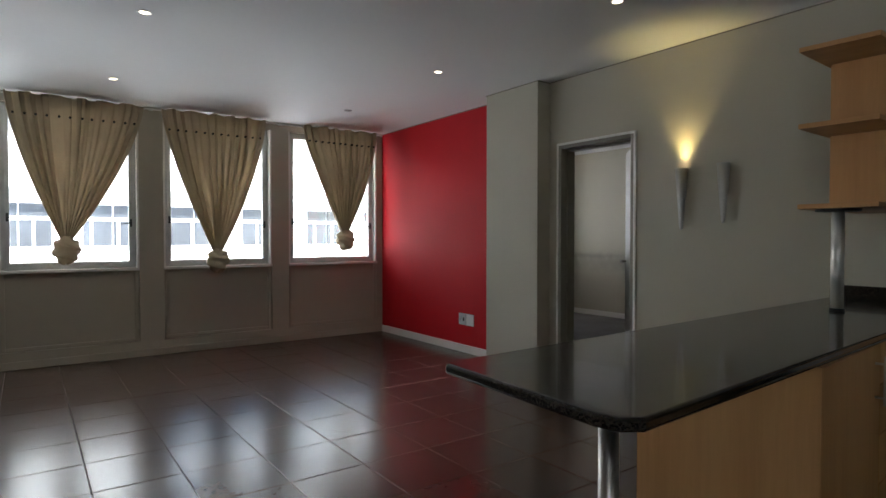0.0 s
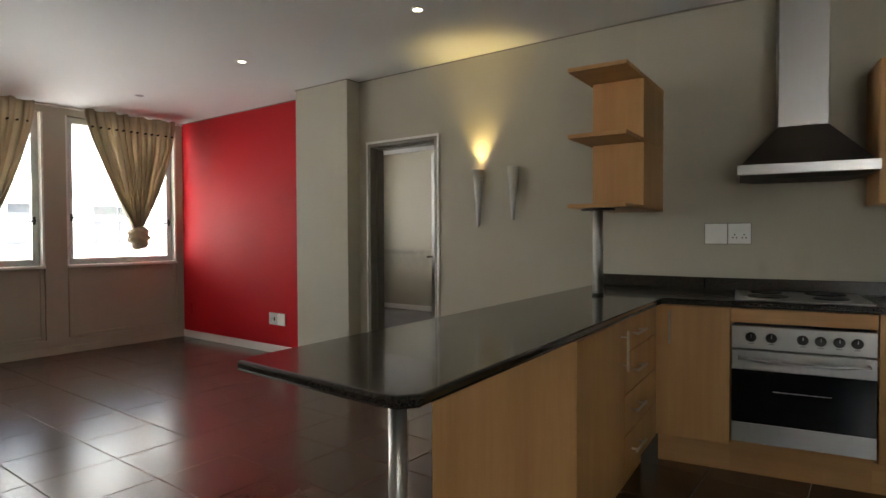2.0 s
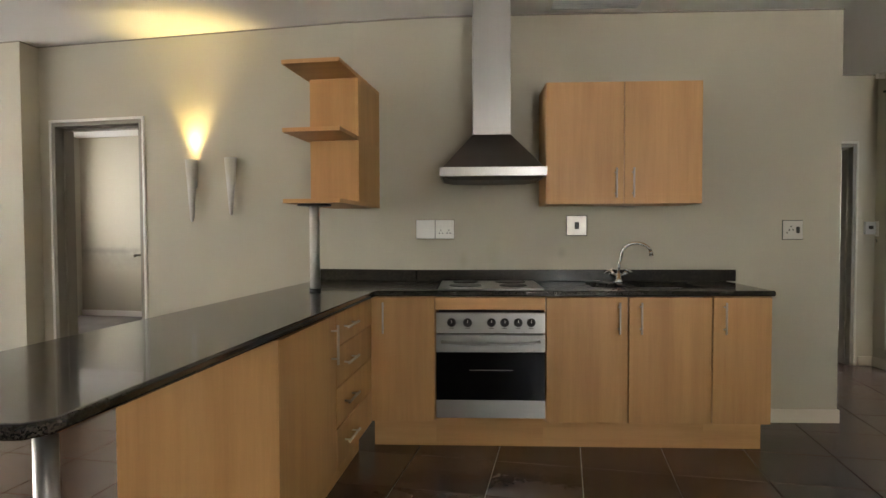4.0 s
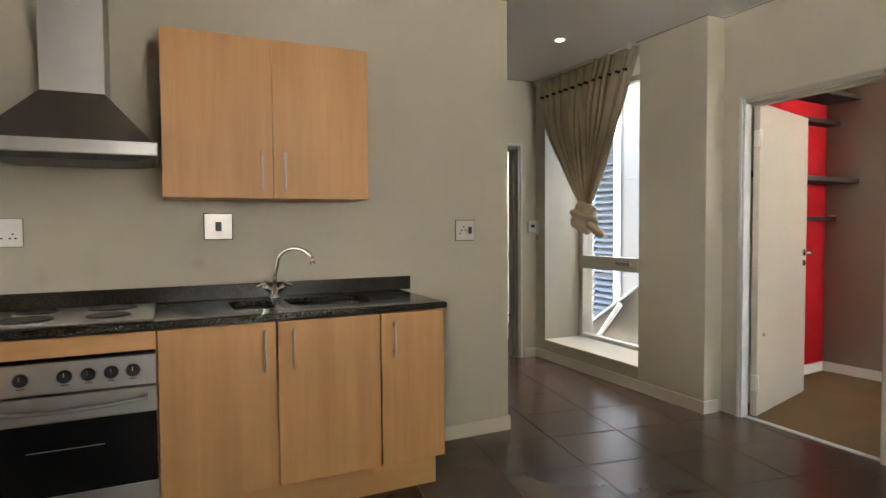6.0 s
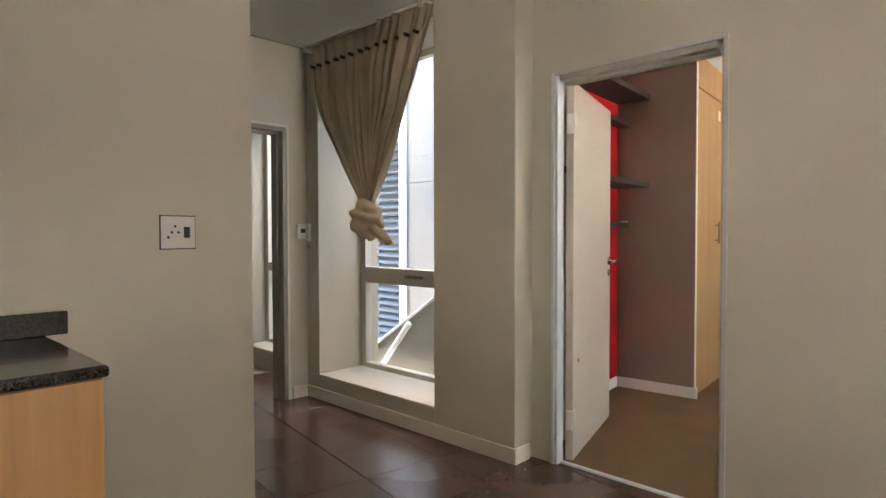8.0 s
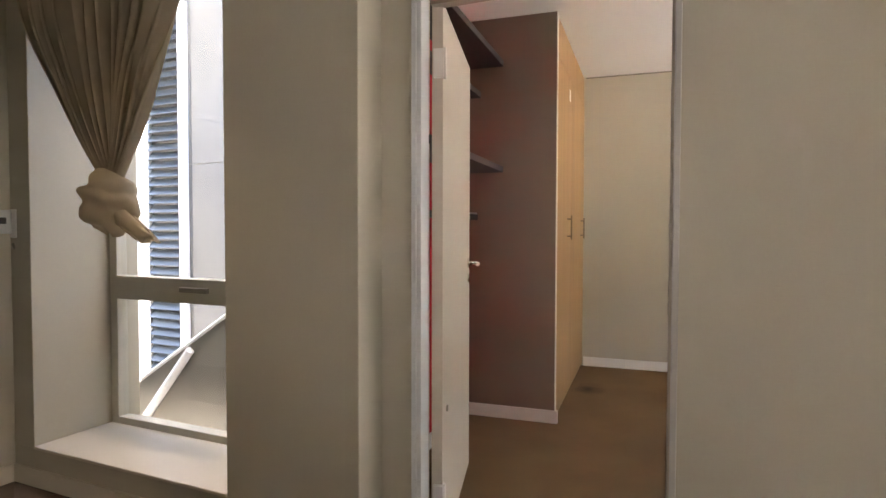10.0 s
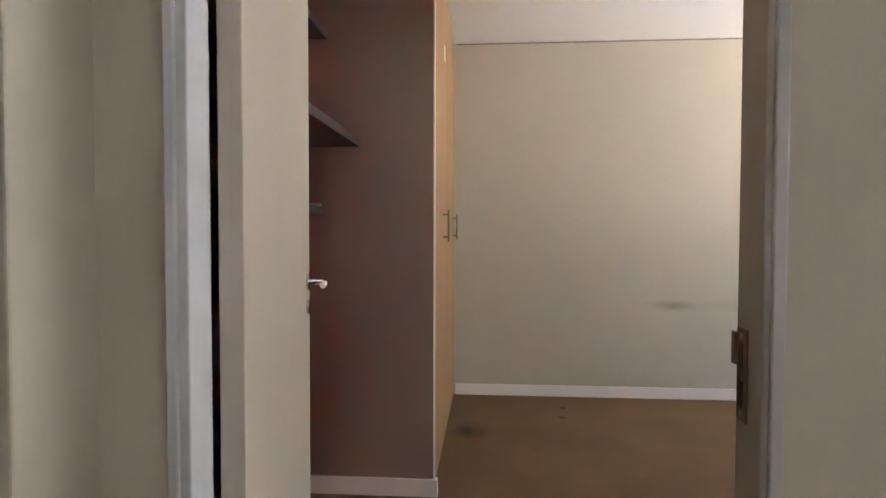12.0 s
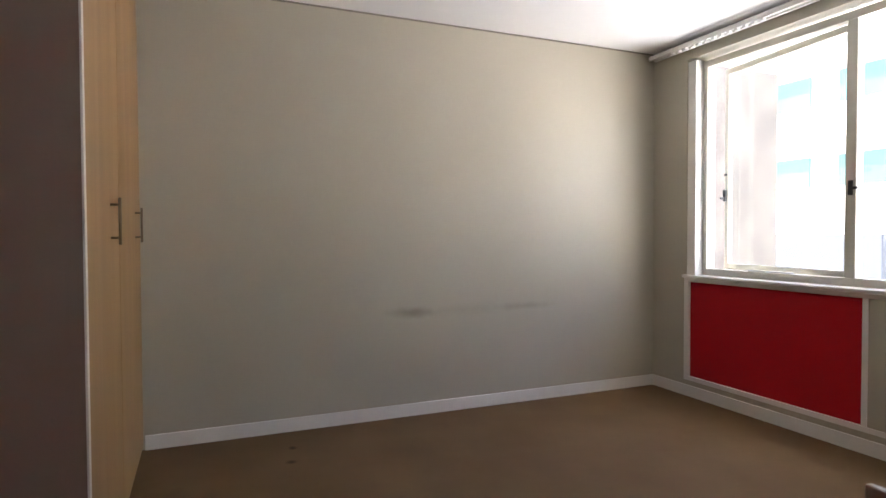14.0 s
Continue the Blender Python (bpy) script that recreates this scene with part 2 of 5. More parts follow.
M_BLACKGLASS = mat("black_oven_glass", (0.008, 0.008, 0.009), 0.09, 0, 0.1, 6, spec=0.25)
M_BLACK = mat("black_plastic", (0.015, 0.015, 0.015), 0.4, 0, 0.1, 9)
M_PLASTIC = mat("white_plastic", (0.78, 0.77, 0.74), 0.32, 0, 0.03, 9)
M_CLOTH = mat("cream_curtain_cloth", (0.47, 0.40, 0.30), 0.9, 0, 0.1, 4, 0.35, 420, spec=0.15)


def backlit(m, share):
    """Lets light shine softly through a thin cloth."""
    nt = m.node_tree
    bs = nt.nodes["Principled BSDF"]
    tl = nt.nodes.new("ShaderNodeBsdfTranslucent")
    nt.links.new(bs.inputs["Base Color"].links[0].from_socket, tl.inputs["Color"])
    mx = nt.nodes.new("ShaderNodeMixShader")
    mx.inputs[0].default_value = share
    nt.links.new(bs.outputs[0], mx.inputs[1]); nt.links.new(tl.outputs[0], mx.inputs[2])
    nt.links.new(mx.outputs[0], nt.nodes["Material Output"].inputs["Surface"])
    return m


M_CLOTH = backlit(M_CLOTH, 0.4)
M_CANOPY = backlit(mat("milky_canopy_sheet", (0.86, 0.86, 0.85), 0.5, 0, 0.04, 0.8), 0.75)
M_CARPET = stained(mat("brown_carpet", (0.168, 0.105, 0.054), 0.95, 0, 0.14, 2.2, 0.6, 300, spec=0.1), [
    ((3.985, -0.715, 0), (0.17, 0.11, 0.3), (0.035, 0.026, 0.018), 0.8), ((4.286, -1.30, 0), (0.03, 0.03, 0.3), (0.03, 0.02, 0.015), 0.8),
    ((4.485, -1.335, 0), (0.03, 0.022, 0.3), (0.03, 0.02, 0.015), 0.8), ((2.9, -1.6, 0), (0.5, 0.3, 0.3), (0.11, 0.075, 0.04), 0.5)])
M_CARPET_G = mat("grey_carpet", (0.17, 0.15, 0.13), 0.95, 0, 0.2, 2.2, 0.6, 300, spec=0.1)
M_DOOR = mat("cream_door_paint", (0.58, 0.53, 0.44), 0.45, 0, 0.03, 2, 0.02, 50)
M_LEAF = mat("taupe_door_paint", (0.45, 0.40, 0.33), 0.5, 0, 0.04, 2, 0.02, 50)
M_FRAME = mat("taupe_frame_enamel", (0.21, 0.19, 0.155), 0.4, 0, 0.06, 5, 0.02, 60)
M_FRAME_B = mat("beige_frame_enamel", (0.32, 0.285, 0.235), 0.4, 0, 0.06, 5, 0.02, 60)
M_FRAME_P = mat("grey_beige_frame_tone", (0.40, 0.385, 0.36), 0.4, 0, 0.06, 5, 0.02, 60)
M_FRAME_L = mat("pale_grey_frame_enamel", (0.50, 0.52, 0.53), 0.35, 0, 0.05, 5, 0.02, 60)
M_ALU = mat("aged_window_steel", (0.55, 0.55, 0.54), 0.45, 0.3, 0.12, 8, 0.04, 80)
M_ALU_L = mat("cream_window_frame", (0.52, 0.50, 0.42), 0.45, 0, 0.08, 6, 0.03, 80)
M_GLASS = clear_glass("window_glass", (0.97, 0.985, 0.98))
M_DARKWOOD = wood("dark_brown_shelf_wood", (0.042, 0.031, 0.026), (0.027, 0.020, 0.017), 0.6, "x")
M_CLOSET = mat("brown_closet_panel", (0.235, 0.178, 0.138), 0.5, 0, 0.05, 2, 0.05, 120)
M_CLOSET_DOOR = wood("closet_door_veneer", (0.33, 0.187, 0.074), (0.27, 0.148, 0.056))
M_FACADE = mat("white_facade_paint", (0.80, 0.80, 0.79), 0.7, 0, 0.05, 0.3, 0.05, 8)
M_FACADE_GLASS = mat("blue_grey_facade_glass", (0.05, 0.056, 0.066), 0.15, 0, 0.3, 0.8)
M_TEAL = mat("teal_facade_glass", (0.045, 0.15, 0.155), 0.3, 0, 0.25, 0.8)
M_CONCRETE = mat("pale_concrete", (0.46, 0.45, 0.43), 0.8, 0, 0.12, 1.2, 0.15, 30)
M_BLOCKGREY = mat("blue_grey_block_paint", (0.035, 0.041, 0.052), 0.7, 0, 0.08, 1.2, 0.1, 30)
M_LOUVRE = mat("dark_louvre_glass", (0.03, 0.036, 0.04), 0.3, 0, 0.15, 6)
M_GROUND = mat("street_asphalt", (0.06, 0.06, 0.06), 0.9, 0, 0.3, 0.2, 0.3, 8)
M_SCONCE = mat("silver_sconce_paint", (0.50, 0.49, 0.47), 0.42, 0.6, 0.05, 8)
M_PLATE = mat("brushed_silver_plate", (0.52, 0.50, 0.46), 0.4, 0.5, 0.05, 12)
M_BULB = glow("warm_bulb_glow", (1.0, 0.72, 0.36), 3)
M_HALOGEN = glow("halogen_lamp_glow", (1.0, 0.86, 0.62), 1.5)
M_GAP = mat("dark_shadow_gap", (0.20, 0.18, 0.15), 0.8, 0, 0.1, 5)

# ---- mesh helpers ----


def box(bm, x0, x1, y0, y1, z0, z1, bev=0.0, seg=2):
    vs = [bm.verts.new((x, y, z)) for z in (z0, z1) for y in (y0, y1) for x in (x0, x1)]
    fs = [bm.faces.new([vs[i] for i in q]) for q in ((0, 2, 3, 1), (4, 5, 7, 6), (0, 1, 5, 4), (2, 6, 7, 3), (0, 4, 6, 2), (1, 3, 7, 5))]
    if bev:
        es = list({e for f in fs for e in f.edges})
        bmesh.ops.bevel(bm, geom=es, offset=bev, segments=seg, affect="EDGES", profile=0.5)


def tube(bm, pts, r, seg=12, cap=True):
    """A round bar through points; r may be one radius or one for each point."""
    pts = [Vector(p) for p in pts]
    rs = r if isinstance(r, (list, tuple)) else [r] * len(pts)
    ref = Vector((0.31, 0.42, 0.85)) if abs((pts[1] - pts[0]).normalized().z) < 0.8 else Vector((1, 0.1, 0))
    rings = []
    for i, p in enumerate(pts):
        d = (pts[min(i + 1, len(pts) - 1)] - pts[max(i - 1, 0)]).normalized()
        u = d.cross(ref).normalized()
        v = d.cross(u)
        rings.append([bm.verts.new(p + (u * math.cos(k * math.tau / seg) + v * math.sin(k * math.tau / seg)) * rs[i]) for k in range(seg)])
    for a, b in zip(rings, rings[1:]):
        for k in range(seg):
            f = bm.faces.new((a[k], a[(k + 1) % seg], b[(k + 1) % seg], b[k]))
            f.smooth = True
    if cap:
        bm.faces.new(rings[0][::-1])
        bm.faces.new(rings[-1])


def prism(bm, pts, z0, z1, bev=0.0, seg=3):
    lo = [bm.verts.new((x, y, z0)) for x, y in pts]
    hi = [bm.verts.new((x, y, z1)) for x, y in pts]
    n = len(pts)
    fs = [bm.faces.new(lo[::-1]), bm.faces.new(hi)] + [bm.faces.new((lo[i], lo[(i + 1) % n], hi[(i + 1) % n], hi[i])) for i in range(n)]
    if bev:
        es = [e for e in bm.edges if e.verts[0].co.z == e.verts[1].co.z and e.verts[0] in lo + hi]
        bmesh.ops.bevel(bm, geom=es, offset=bev, segments=seg, affect="EDGES", profile=0.5)


def obj(name, bm, material, smooth=False):
    bmesh.ops.recalc_face_normals(bm, faces=bm.faces)
    me = bpy.data.meshes.new(name)
    bm.to_mesh(me)
    bm.free()
    me.materials.append(material)
    if smooth:
        me.polygons.foreach_set("use_smooth", [True] * len(me.polygons))
    return new(name, me)


def part(name, bm, material, parent, label="", smooth=False):
    ob = obj(name, bm, material, smooth)
    ob.parent = parent
    if label:
        ob["label"] = label
    return ob


def boxes(*bs, bev=0.0):
    bm = bmesh.new()
    for b in bs:
        box(bm, *b, bev=bev)
    return bm


def bar(pts, r, seg=12):
    bm = bmesh.new()
    tube(bm, pts, r, seg)
    return bm


def thing(name, m, label, category, group="", kind=""):
    e = new(name)
    e.empty_display_size = 0.1
    e.matrix_world = m
    return tagged(e, label, category, group, kind)


def structure(name, bm, material, label, category, m=None):
    ob = obj(name, bm, material)
    if m is not None:
        ob.matrix_world = m
    return tagged(ob, label, category, kind="structure")


# ---- plan ----
# The kitchen and hall lie square to x and y; the living room is turned by 9.5 degrees about KINK, the bedroom by 5 the other way.
TURN = 9.5
KINK = pose(-2.66, 0, 0, 0, 0, -TURN)
I4 = Matrix.Identity(4)
BED = pose(4.361, -1.637, 0, 0, 0, 5.0) @ pose(-4.209, 1.766, 0)      # the bedroom is turned by 5 degrees against the hall
H = 2.592            # ceiling of living room, kitchen and hall
HB = 2.53          # ceiling of the bedroom
OUT = -9.0          # street level

structure("wall_kitchen", boxes((-2.24, 0, 0, 0.14, -0.1, 2.75)), M_WALL_K, "beige painted plaster wall behind the kitchen", "wall")
structure("wall_living", boxes((-2.93, -2.775, 0, 0.14, -0.1, 2.75), (-2.01, -0.42, 0, 0.14, -0.1, 2.75), (-2.775, -2.01, 0, 0.14, 2.03, 2.75)), M_WALL,
          "beige painted plaster wall with a doorway and two sconces", "wall", KINK)
ARC = []
for k in range(33):
    w_ = k / 32
    p0, p1, p2 = Vector((-2.24, 0, 0)), Vector((-2.66, 0, 0)), KINK @ Vector((-0.42, 0, 0))
    ARC.append(p0 * (1 - w_) ** 2 + p1 * 2 * w_ * (1 - w_) + p2 * w_ ** 2)


def bend(z0, z1, y0, y1):
    """A strip that follows the gentle bend of the wall."""
    bm = bmesh.new()
    rows = []
    for p in ARC:
        rows.append([bm.verts.new((p.x, p.y + y, z)) for y, z in ((y0, z0), (y0, z1), (y1, z1), (y1, z0))])
    for a, b in zip(rows, rows[1:]):
        for k in range(4):
            f = bm.faces.new((a[k], a[(k + 1) % 4], b[(k + 1) % 4], b[k]))
            f.smooth = False
    bm.faces.new(rows[0]); bm.faces.new(rows[-1][::-1])
    return bm


structure("wall_bend", bend(-0.1, 2.75, 0, 0.14), M_WALL_K, "beige painted wall bending gently beside the hood", "wall")
structure("trim_ceiling_bend", bend(H - 0.012, H, -0.004, 0.002), M_GAP, "thin dark shadow gap below the ceiling", "trim")
structure("pillar_living", boxes((-3.57, -2.885, -0.15, 0.24, -0.1, 2.75), bev=0.004), M_WALL, "beige painted structural pillar beside the red wall", "pillar", KINK)
structure("wall_red", boxes((-6.2, -3.57, 0.09, 0.24, -0.1, 2.75)), M_RED, "satin red painted feature wall in the living room", "wall", KINK)
# window wall: piers, dado panels set back, strips above and below
WINS = [(-5.35, -4.185), (-3.955, -2.788), (-2.558, -1.393), (-1.188, 0.008)]
WHEAD = 2.50
bs = [(-6.22, -6.0, -7.6, 0.09, -0.1, 0.16), (-6.22, -6.0, -7.6, 0.09, WHEAD, 2.75)]
ys = [-7.6] + [v for w in WINS for v in w] + [0.09]
for y0, y1 in zip(ys[0::2], ys[1::2]):
    bs.append((-6.22, -6.0, y0, y1, 0.16, WHEAD))
for y0, y1 in WINS:
    bs.append((-6.22, -6.028, y0, y1, 0.16, 0.90))
structure("wall_west", boxes(*bs), M_WALL, "cream painted wall with recessed panels below the windows", "wall", KINK)
for y0, y1 in WINS:
    structure("trim", boxes((-6.027, -6.012, y0 + 0.012, y0 + 0.045, 0.165, 0.897), (-6.027, -6.012, y1 - 0.045, y1 - 0.012, 0.165, 0.897),
                            (-6.027, -6.012, y0 + 0.045, y1 - 0.045, 0.165, 0.20), bev=0.003), M_WALL, "cream painted moulding round a recessed panel", "trim", KINK)
# unseen opening, assumed as the source of light from behind the kitchen view
SW0, SW1 = -1.2, -0.1
structure("wall_south", boxes((-11.6, SW0, -6.35, -6.2, -0.1, 2.75), (SW1, 1.6, -6.35, -6.2, -0.1, 2.75), (SW0, SW1, -6.35, -6.2, -0.1, 0.9), (SW0, SW1, -6.35, -6.2, 2.4, 2.75)), M_WALL, "plain beige painted wall behind the living area", "wall")
structure("wall_hall_west", boxes((-0.14, 0, 0.14, 1.60, -0.1, 2.75)), M_WALL, "beige painted wall of the hall passage", "wall")
DX0, DX1 = 0.32, 1.125
structure("wall_hall_end", boxes((-0.14, DX0, 1.60, 1.72, -0.1, 2.75), (DX1, 1.9, 1.60, 1.72, -0.1, 2.75), (DX0, DX1, 1.60, 1.72, 1.985, 2.75)), M_WALL,
          "beige painted end wall of the hall with a doorway", "wall")
# hall window wall, proud of the bedroom door wall, with a deep reveal
structure("wall_hall_window", boxes((1.30, 1.86, -0.33, 0.265, -0.1, 2.75), (1.30, 1.86, 0.265, 1.60, -0.1, 0.175), (1.30, 1.86, 1.45, 1.60, 0.175, 2.75), (1.30, 1.86, 0.265, 1.45, 2.49, 2.75), bev=0.004), M_WALL,
          "beige painted thick wall with a deep window recess", "wall")
BY0, BY1 = -1.308, -0.475
structure("wall_bedroom_door", boxes((1.455, 1.535, -6.3, BY0, -0.1, 2.75), (1.455, 1.535, BY1, -0.33, -0.1, 2.75), (1.455, 1.535, BY0, BY1, 2.035, 2.75)), M_WALL_D,
          "beige painted wall with the bedroom doorway", "wall")
structure("wall_bedroom_outer", boxes((1.86, 4.95, 0.062, 0.16, -0.6, 2.8)), M_CONCRETE, "pale rendered outside face of the bedroom wall", "wall", BED)
structure("wall_bedroom_red", boxes((1.535, 4.93, 0.0, 0.06, -0.1, 2.75)), M_RED, "bright red painted niche wall in the bedroom", "wall", BED)
structure("wall_bedroom_east", boxes((4.77, 4.93, -4.33, 0.0, -0.1, 2.75)), M_WALL_BED, "beige painted bedroom wall with faint brown smudges", "wall", BED)
BW0, BW1 = 2.2, 4.44
structure("wall_bedroom_south", boxes((0.95, BW0, -4.30, -4.10, -0.1, 2.75), (BW1, 4.77, -4.30, -4.10, -0.1, 2.75), (BW0, BW1, -4.30, -4.10, 2.40, 2.75), (BW0, BW1, -4.30, -4.10, -0.1, 0.12), (BW0, BW1, -4.30, -4.125, 0.12, 0.855)), M_WALL,
          "beige painted bedroom wall under and round the window", "wall", BED)
# rooms beyond the two doorways
structure("wall_study", boxes((-6.2, -0.4, 3.62, 3.76, -0.1, 2.75)), M_WALL_STUDY, "beige painted wall of the next room with a grey smudged band", "wall", KINK)
structure("wall_study_east", boxes((-0.75, -0.6, 0.14, 3.62, -0.1, 2.75)), M_WALL, "beige painted side wall of the next room", "wall", KINK)
structure("wall_study_west", boxes((-6.2, -6.0, 0.24, 2.55, -0.1, 2.75), (-6.2, -6.0, 3.05, 3.62, -0.1, 2.75), (-6.2, -6.0, 2.55, 3.05, -0.1, 0.93), (-6.2, -6.0, 2.55, 3.05, 2.45, 2.75)), M_WALL,
          "beige painted wall of the next room with a window opening", "wall", KINK)
structure("wall_back_room", boxes((-0.14, 1.9, 3.5, 3.62, -0.1, 2.75), (-0.14, 0, 1.68, 3.5, -0.1, 2.75), (1.5, 1.86, 1.68, 1.78, -0.1, 2.75), (1.5, 1.86, 2.95, 3.5, -0.1, 2.75), (1.5, 1.86, 1.78, 2.95, -0.1, 0.17), (1.5, 1.86, 1.78, 2.95, 2.35, 2.75)), M_WALL,
          "beige painted walls of the room past the hall", "wall")
# ceilings
structure("ceiling_main", boxes((-11.6, 1.9, -6.35, 3.7, H, H + 0.1)), M_CEIL, "flat white painted plaster ceiling", "ceiling")
structure("ceiling_study", boxes((-6.2, -0.4, 0.10, 3.76, H - 0.004, H + 0.09)), M_CEIL, "flat white painted ceiling of the next room", "ceiling", KINK)
BED_IN = BED.inverted()


def bed_slab(x0, z0, z1):
    """A slab over the bedroom, cut along the hall wall at x0."""
    bm = bmesh.new()
    west = [BED_IN @ Vector((x0, y, 0)) for y in (0.2, -4.45)]
    prism(bm, [(west[0].x, west[0].y), (west[1].x, west[1].y), (4.93, -4.28), (4.93, 0.055)], z0, z1)
    return bm


structure("ceiling_bedroom", bed_slab(1.54, HB, HB + 0.1), M_CEIL, "flat white painted bedroom ceiling", "ceiling", BED)
# dark gap under the ceilings
G = 0.009
structure("trim_ceiling_kitchen", boxes((-2.24, 0.004, -0.004, 0.002, H - G, H)), M_GAP, "thin dark shadow gap below the ceiling", "trim")
structure("trim_ceiling_living", boxes((-2.885, -0.42, -0.004, 0.002, H - G, H), (-3.574, -2.881, -0.154, -0.148, H - G, H), (-2.887, -2.881, -0.148, -0.004, H - G, H), (-6.0, -3.57, 0.086, 0.092, H - G, H)), M_GAP,
          "thin dark shadow gap below the ceiling", "trim", KINK)
structure("trim_ceiling_hall", boxes((1.294, 1.302, -0.334, 1.60, H - G, H), (0, 1.294, 1.594, 1.602, H - G, H), (1.302, 1.451, -0.334, -0.328, H - G, H), (1.449, 1.457, -6.2, -0.334, H - G, H)), M_GAP, "thin dark shadow gap below the ceiling", "trim")
structure("trim_ceiling_bedroom", boxes((4.764, 4.772, -4.10, -0.6, HB - G, HB), (1.3, 4.764, -4.102, -4.094, HB - G, HB)), M_GAP, "thin dark shadow gap below the ceiling", "trim", BED)
# floors
floor = structure("floor", boxes((-11.8, 1.9, -6.35, 3.7, -0.2, -0.006)), M_GROUT, "dark brown square ceramic floor tiles with thin joints", "floor")
structure("floor_bedroom", bed_slab(1.505, -0.15, 0.006), M_CARPET, "worn brown bedroom carpet with dark stains", "carpet", BED)
structure("floor_study", boxes((-6.0, -0.55, 0.14, 3.62, -0.1, 0.006)), M_CARPET_G, "grey carpet in the next room", "carpet", KINK)
structure("floor_threshold", boxes((1.482, 1.508, BY0, BY1, -0.01, 0.009), bev=0.003), M_FRAME_L, "thin pale threshold strip at the bedroom door", "threshold")
# baseboards
structure("baseboard_living", boxes((-6.0, -3.57, 0.077, 0.09, 0, 0.085), (-2.885, -2.80, -0.012, 0, 0, 0.085), (-1.985, -0.60, -0.012, 0, 0, 0.085), bev=0.003), M_TRIM, "white painted skirting board", "baseboard", KINK)
structure("baseboard_west", boxes((-6.0, -5.988, -7.4, 0.075, 0, 0.075), bev=0.003), M_WALL, "cream painted skirting board under the windows", "baseboard", KINK)
structure("baseboard_kitchen", boxes((-0.69, 0.012, -0.013, 0, 0, 0.085), (0.0, 0.012, 0, 1.59, 0, 0.085), bev=0.003), M_DOOR, "cream painted skirting board", "baseboard")
structure("baseboard_hall", boxes((1.287, 1.30, -0.343, 1.59, 0, 0.085), (1.30, 1.42, -0.343, -0.33, 0, 0.085), (1.165, 1.287, 1.587, 1.60, 0, 0.085), (0.012, 0.25, 1.587, 1.60, 0, 0.085), (1.442, 1.455, -6.2, -1.31, 0, 0.085), bev=0.003), M_DOOR, "cream painted skirting board", "baseboard")
structure("baseboard_bedroom", boxes((4.757, 4.77, -4.10, -0.595, 0, 0.085), (1.3, 4.757, -4.10, -4.087, 0, 0.085), (3.107, 3.12, -0.605, -0.013, 0, 0.085), (3.12, 3.14, -0.605, -0.593, 0, 0.085), (1.535, 3.107, -0.013, 0, 0, 0.085), bev=0.003), M_TRIM, "white painted skirting board", "baseboard", BED)
structure("baseboard_study", boxes((-6.0, -0.55, 3.607, 3.62, 0, 0.085), bev=0.003), M_TRIM, "white painted skirting board", "baseboard", KINK)

# ---- windows ----


def latch(parent, x, y, z, side):
    """A dark casement fastener; side is the way its lever points along y."""
    p = part("latch", boxes((x, x + 0.012, y - 0.011, y + 0.011, z - 0.04, z + 0.04), (x + 0.012, x + 0.03, y - 0.009, y + 0.009, z - 0.012, z + 0.012), bev=0.002), M_BLACK, parent, "dark metal window latch")
    part("lever", bar([(x + 0.024, y, z), (x + 0.034, y + side * 0.03, z - 0.004), (x + 0.03, y + side * 0.09, z - 0.012)], [0.008, 0.007, 0.005], 8), M_BLACK, p)


def rect_frame(y0, y1, z0, z1, x0, x1, w):
    return boxes((x0, x1, y0, y0 + w, z0, z1), (x0, x1, y1 - w, y1, z0, z1), (x0, x1, y0 + w, y1 - w, z0, z0 + w), (x0, x1, y0 + w, y1 - w, z1 - w, z1), bev=0.003)


for i, (y0, y1) in enumerate(WINS):
    yc = (y0 + y1) / 2
    w = thing("window_%d" % (i + 1), KINK @ pose(-6.1, yc, 0.93), "grey steel casement window with a clear pane and dark latches", "window", "living room windows", "structure")
    hw, hh = (y1 - y0) / 2 - 0.02, WHEAD - 0.93
    part("window_frame", rect_frame(-hw, hw, 0, hh - 0.002, -0.03, 0.02, 0.042), M_ALU, w)
    part("sash", rect_frame(-hw + 0.034, hw - 0.034, 0.034, hh - 0.036, -0.012, 0.034, 0.034), M_ALU, w, "grey steel casement sash")
    g = part("pane", boxes((0.004, 0.009, -hw + 0.066, hw - 0.066, 0.066, hh - 0.07)), M_GLASS, w, "clear glass pane")
    g.visible_shadow = False
    part("reveal", boxes((-0.1, 0.098, -hw - 0.02, -hw, 0, hh), (-0.1, 0.098, hw, hw + 0.02, 0, hh), bev=0.002), M_TRIM, w, "white painted window reveal")
    part("window_sill", boxes((-0.06, 0.125, -hw - 0.018, hw + 0.018, -0.03, -0.001), bev=0.004), M_TRIM, w, "white painted sill board")
    latch(w, 0.034, -hw + 0.05, 0.50, 1)
    latch(w, 0.034, hw - 0.05, 0.46, -1)

# hall window
w = thing("window_5", pose(1.72, 0.86, 0.177), "cream framed tall hall window with a transom rail", "window", "", "structure")
part("window_frame", boxes((-0.03, 0.03, -0.593, -0.54, 0, 2.31), (-0.03, 0.03, 0.535, 0.588, 0, 2.31), (-0.03, 0.03, -0.54, 0.535, 0, 0.045), (-0.03, 0.03, -0.54, 0.535, 2.265, 2.31), (-0.04, 0.035, -0.54, 0.535, 0.665, 0.785), bev=0.004), M_ALU_L, w)
for z0, z1 in ((0.045, 0.665), (0.785, 2.265)):
    g = part("pane", boxes((-0.003, 0.003, -0.54, 0.535, z0, z1)), M_GLASS, w, "clear glass pane")
    g.visible_shadow = False
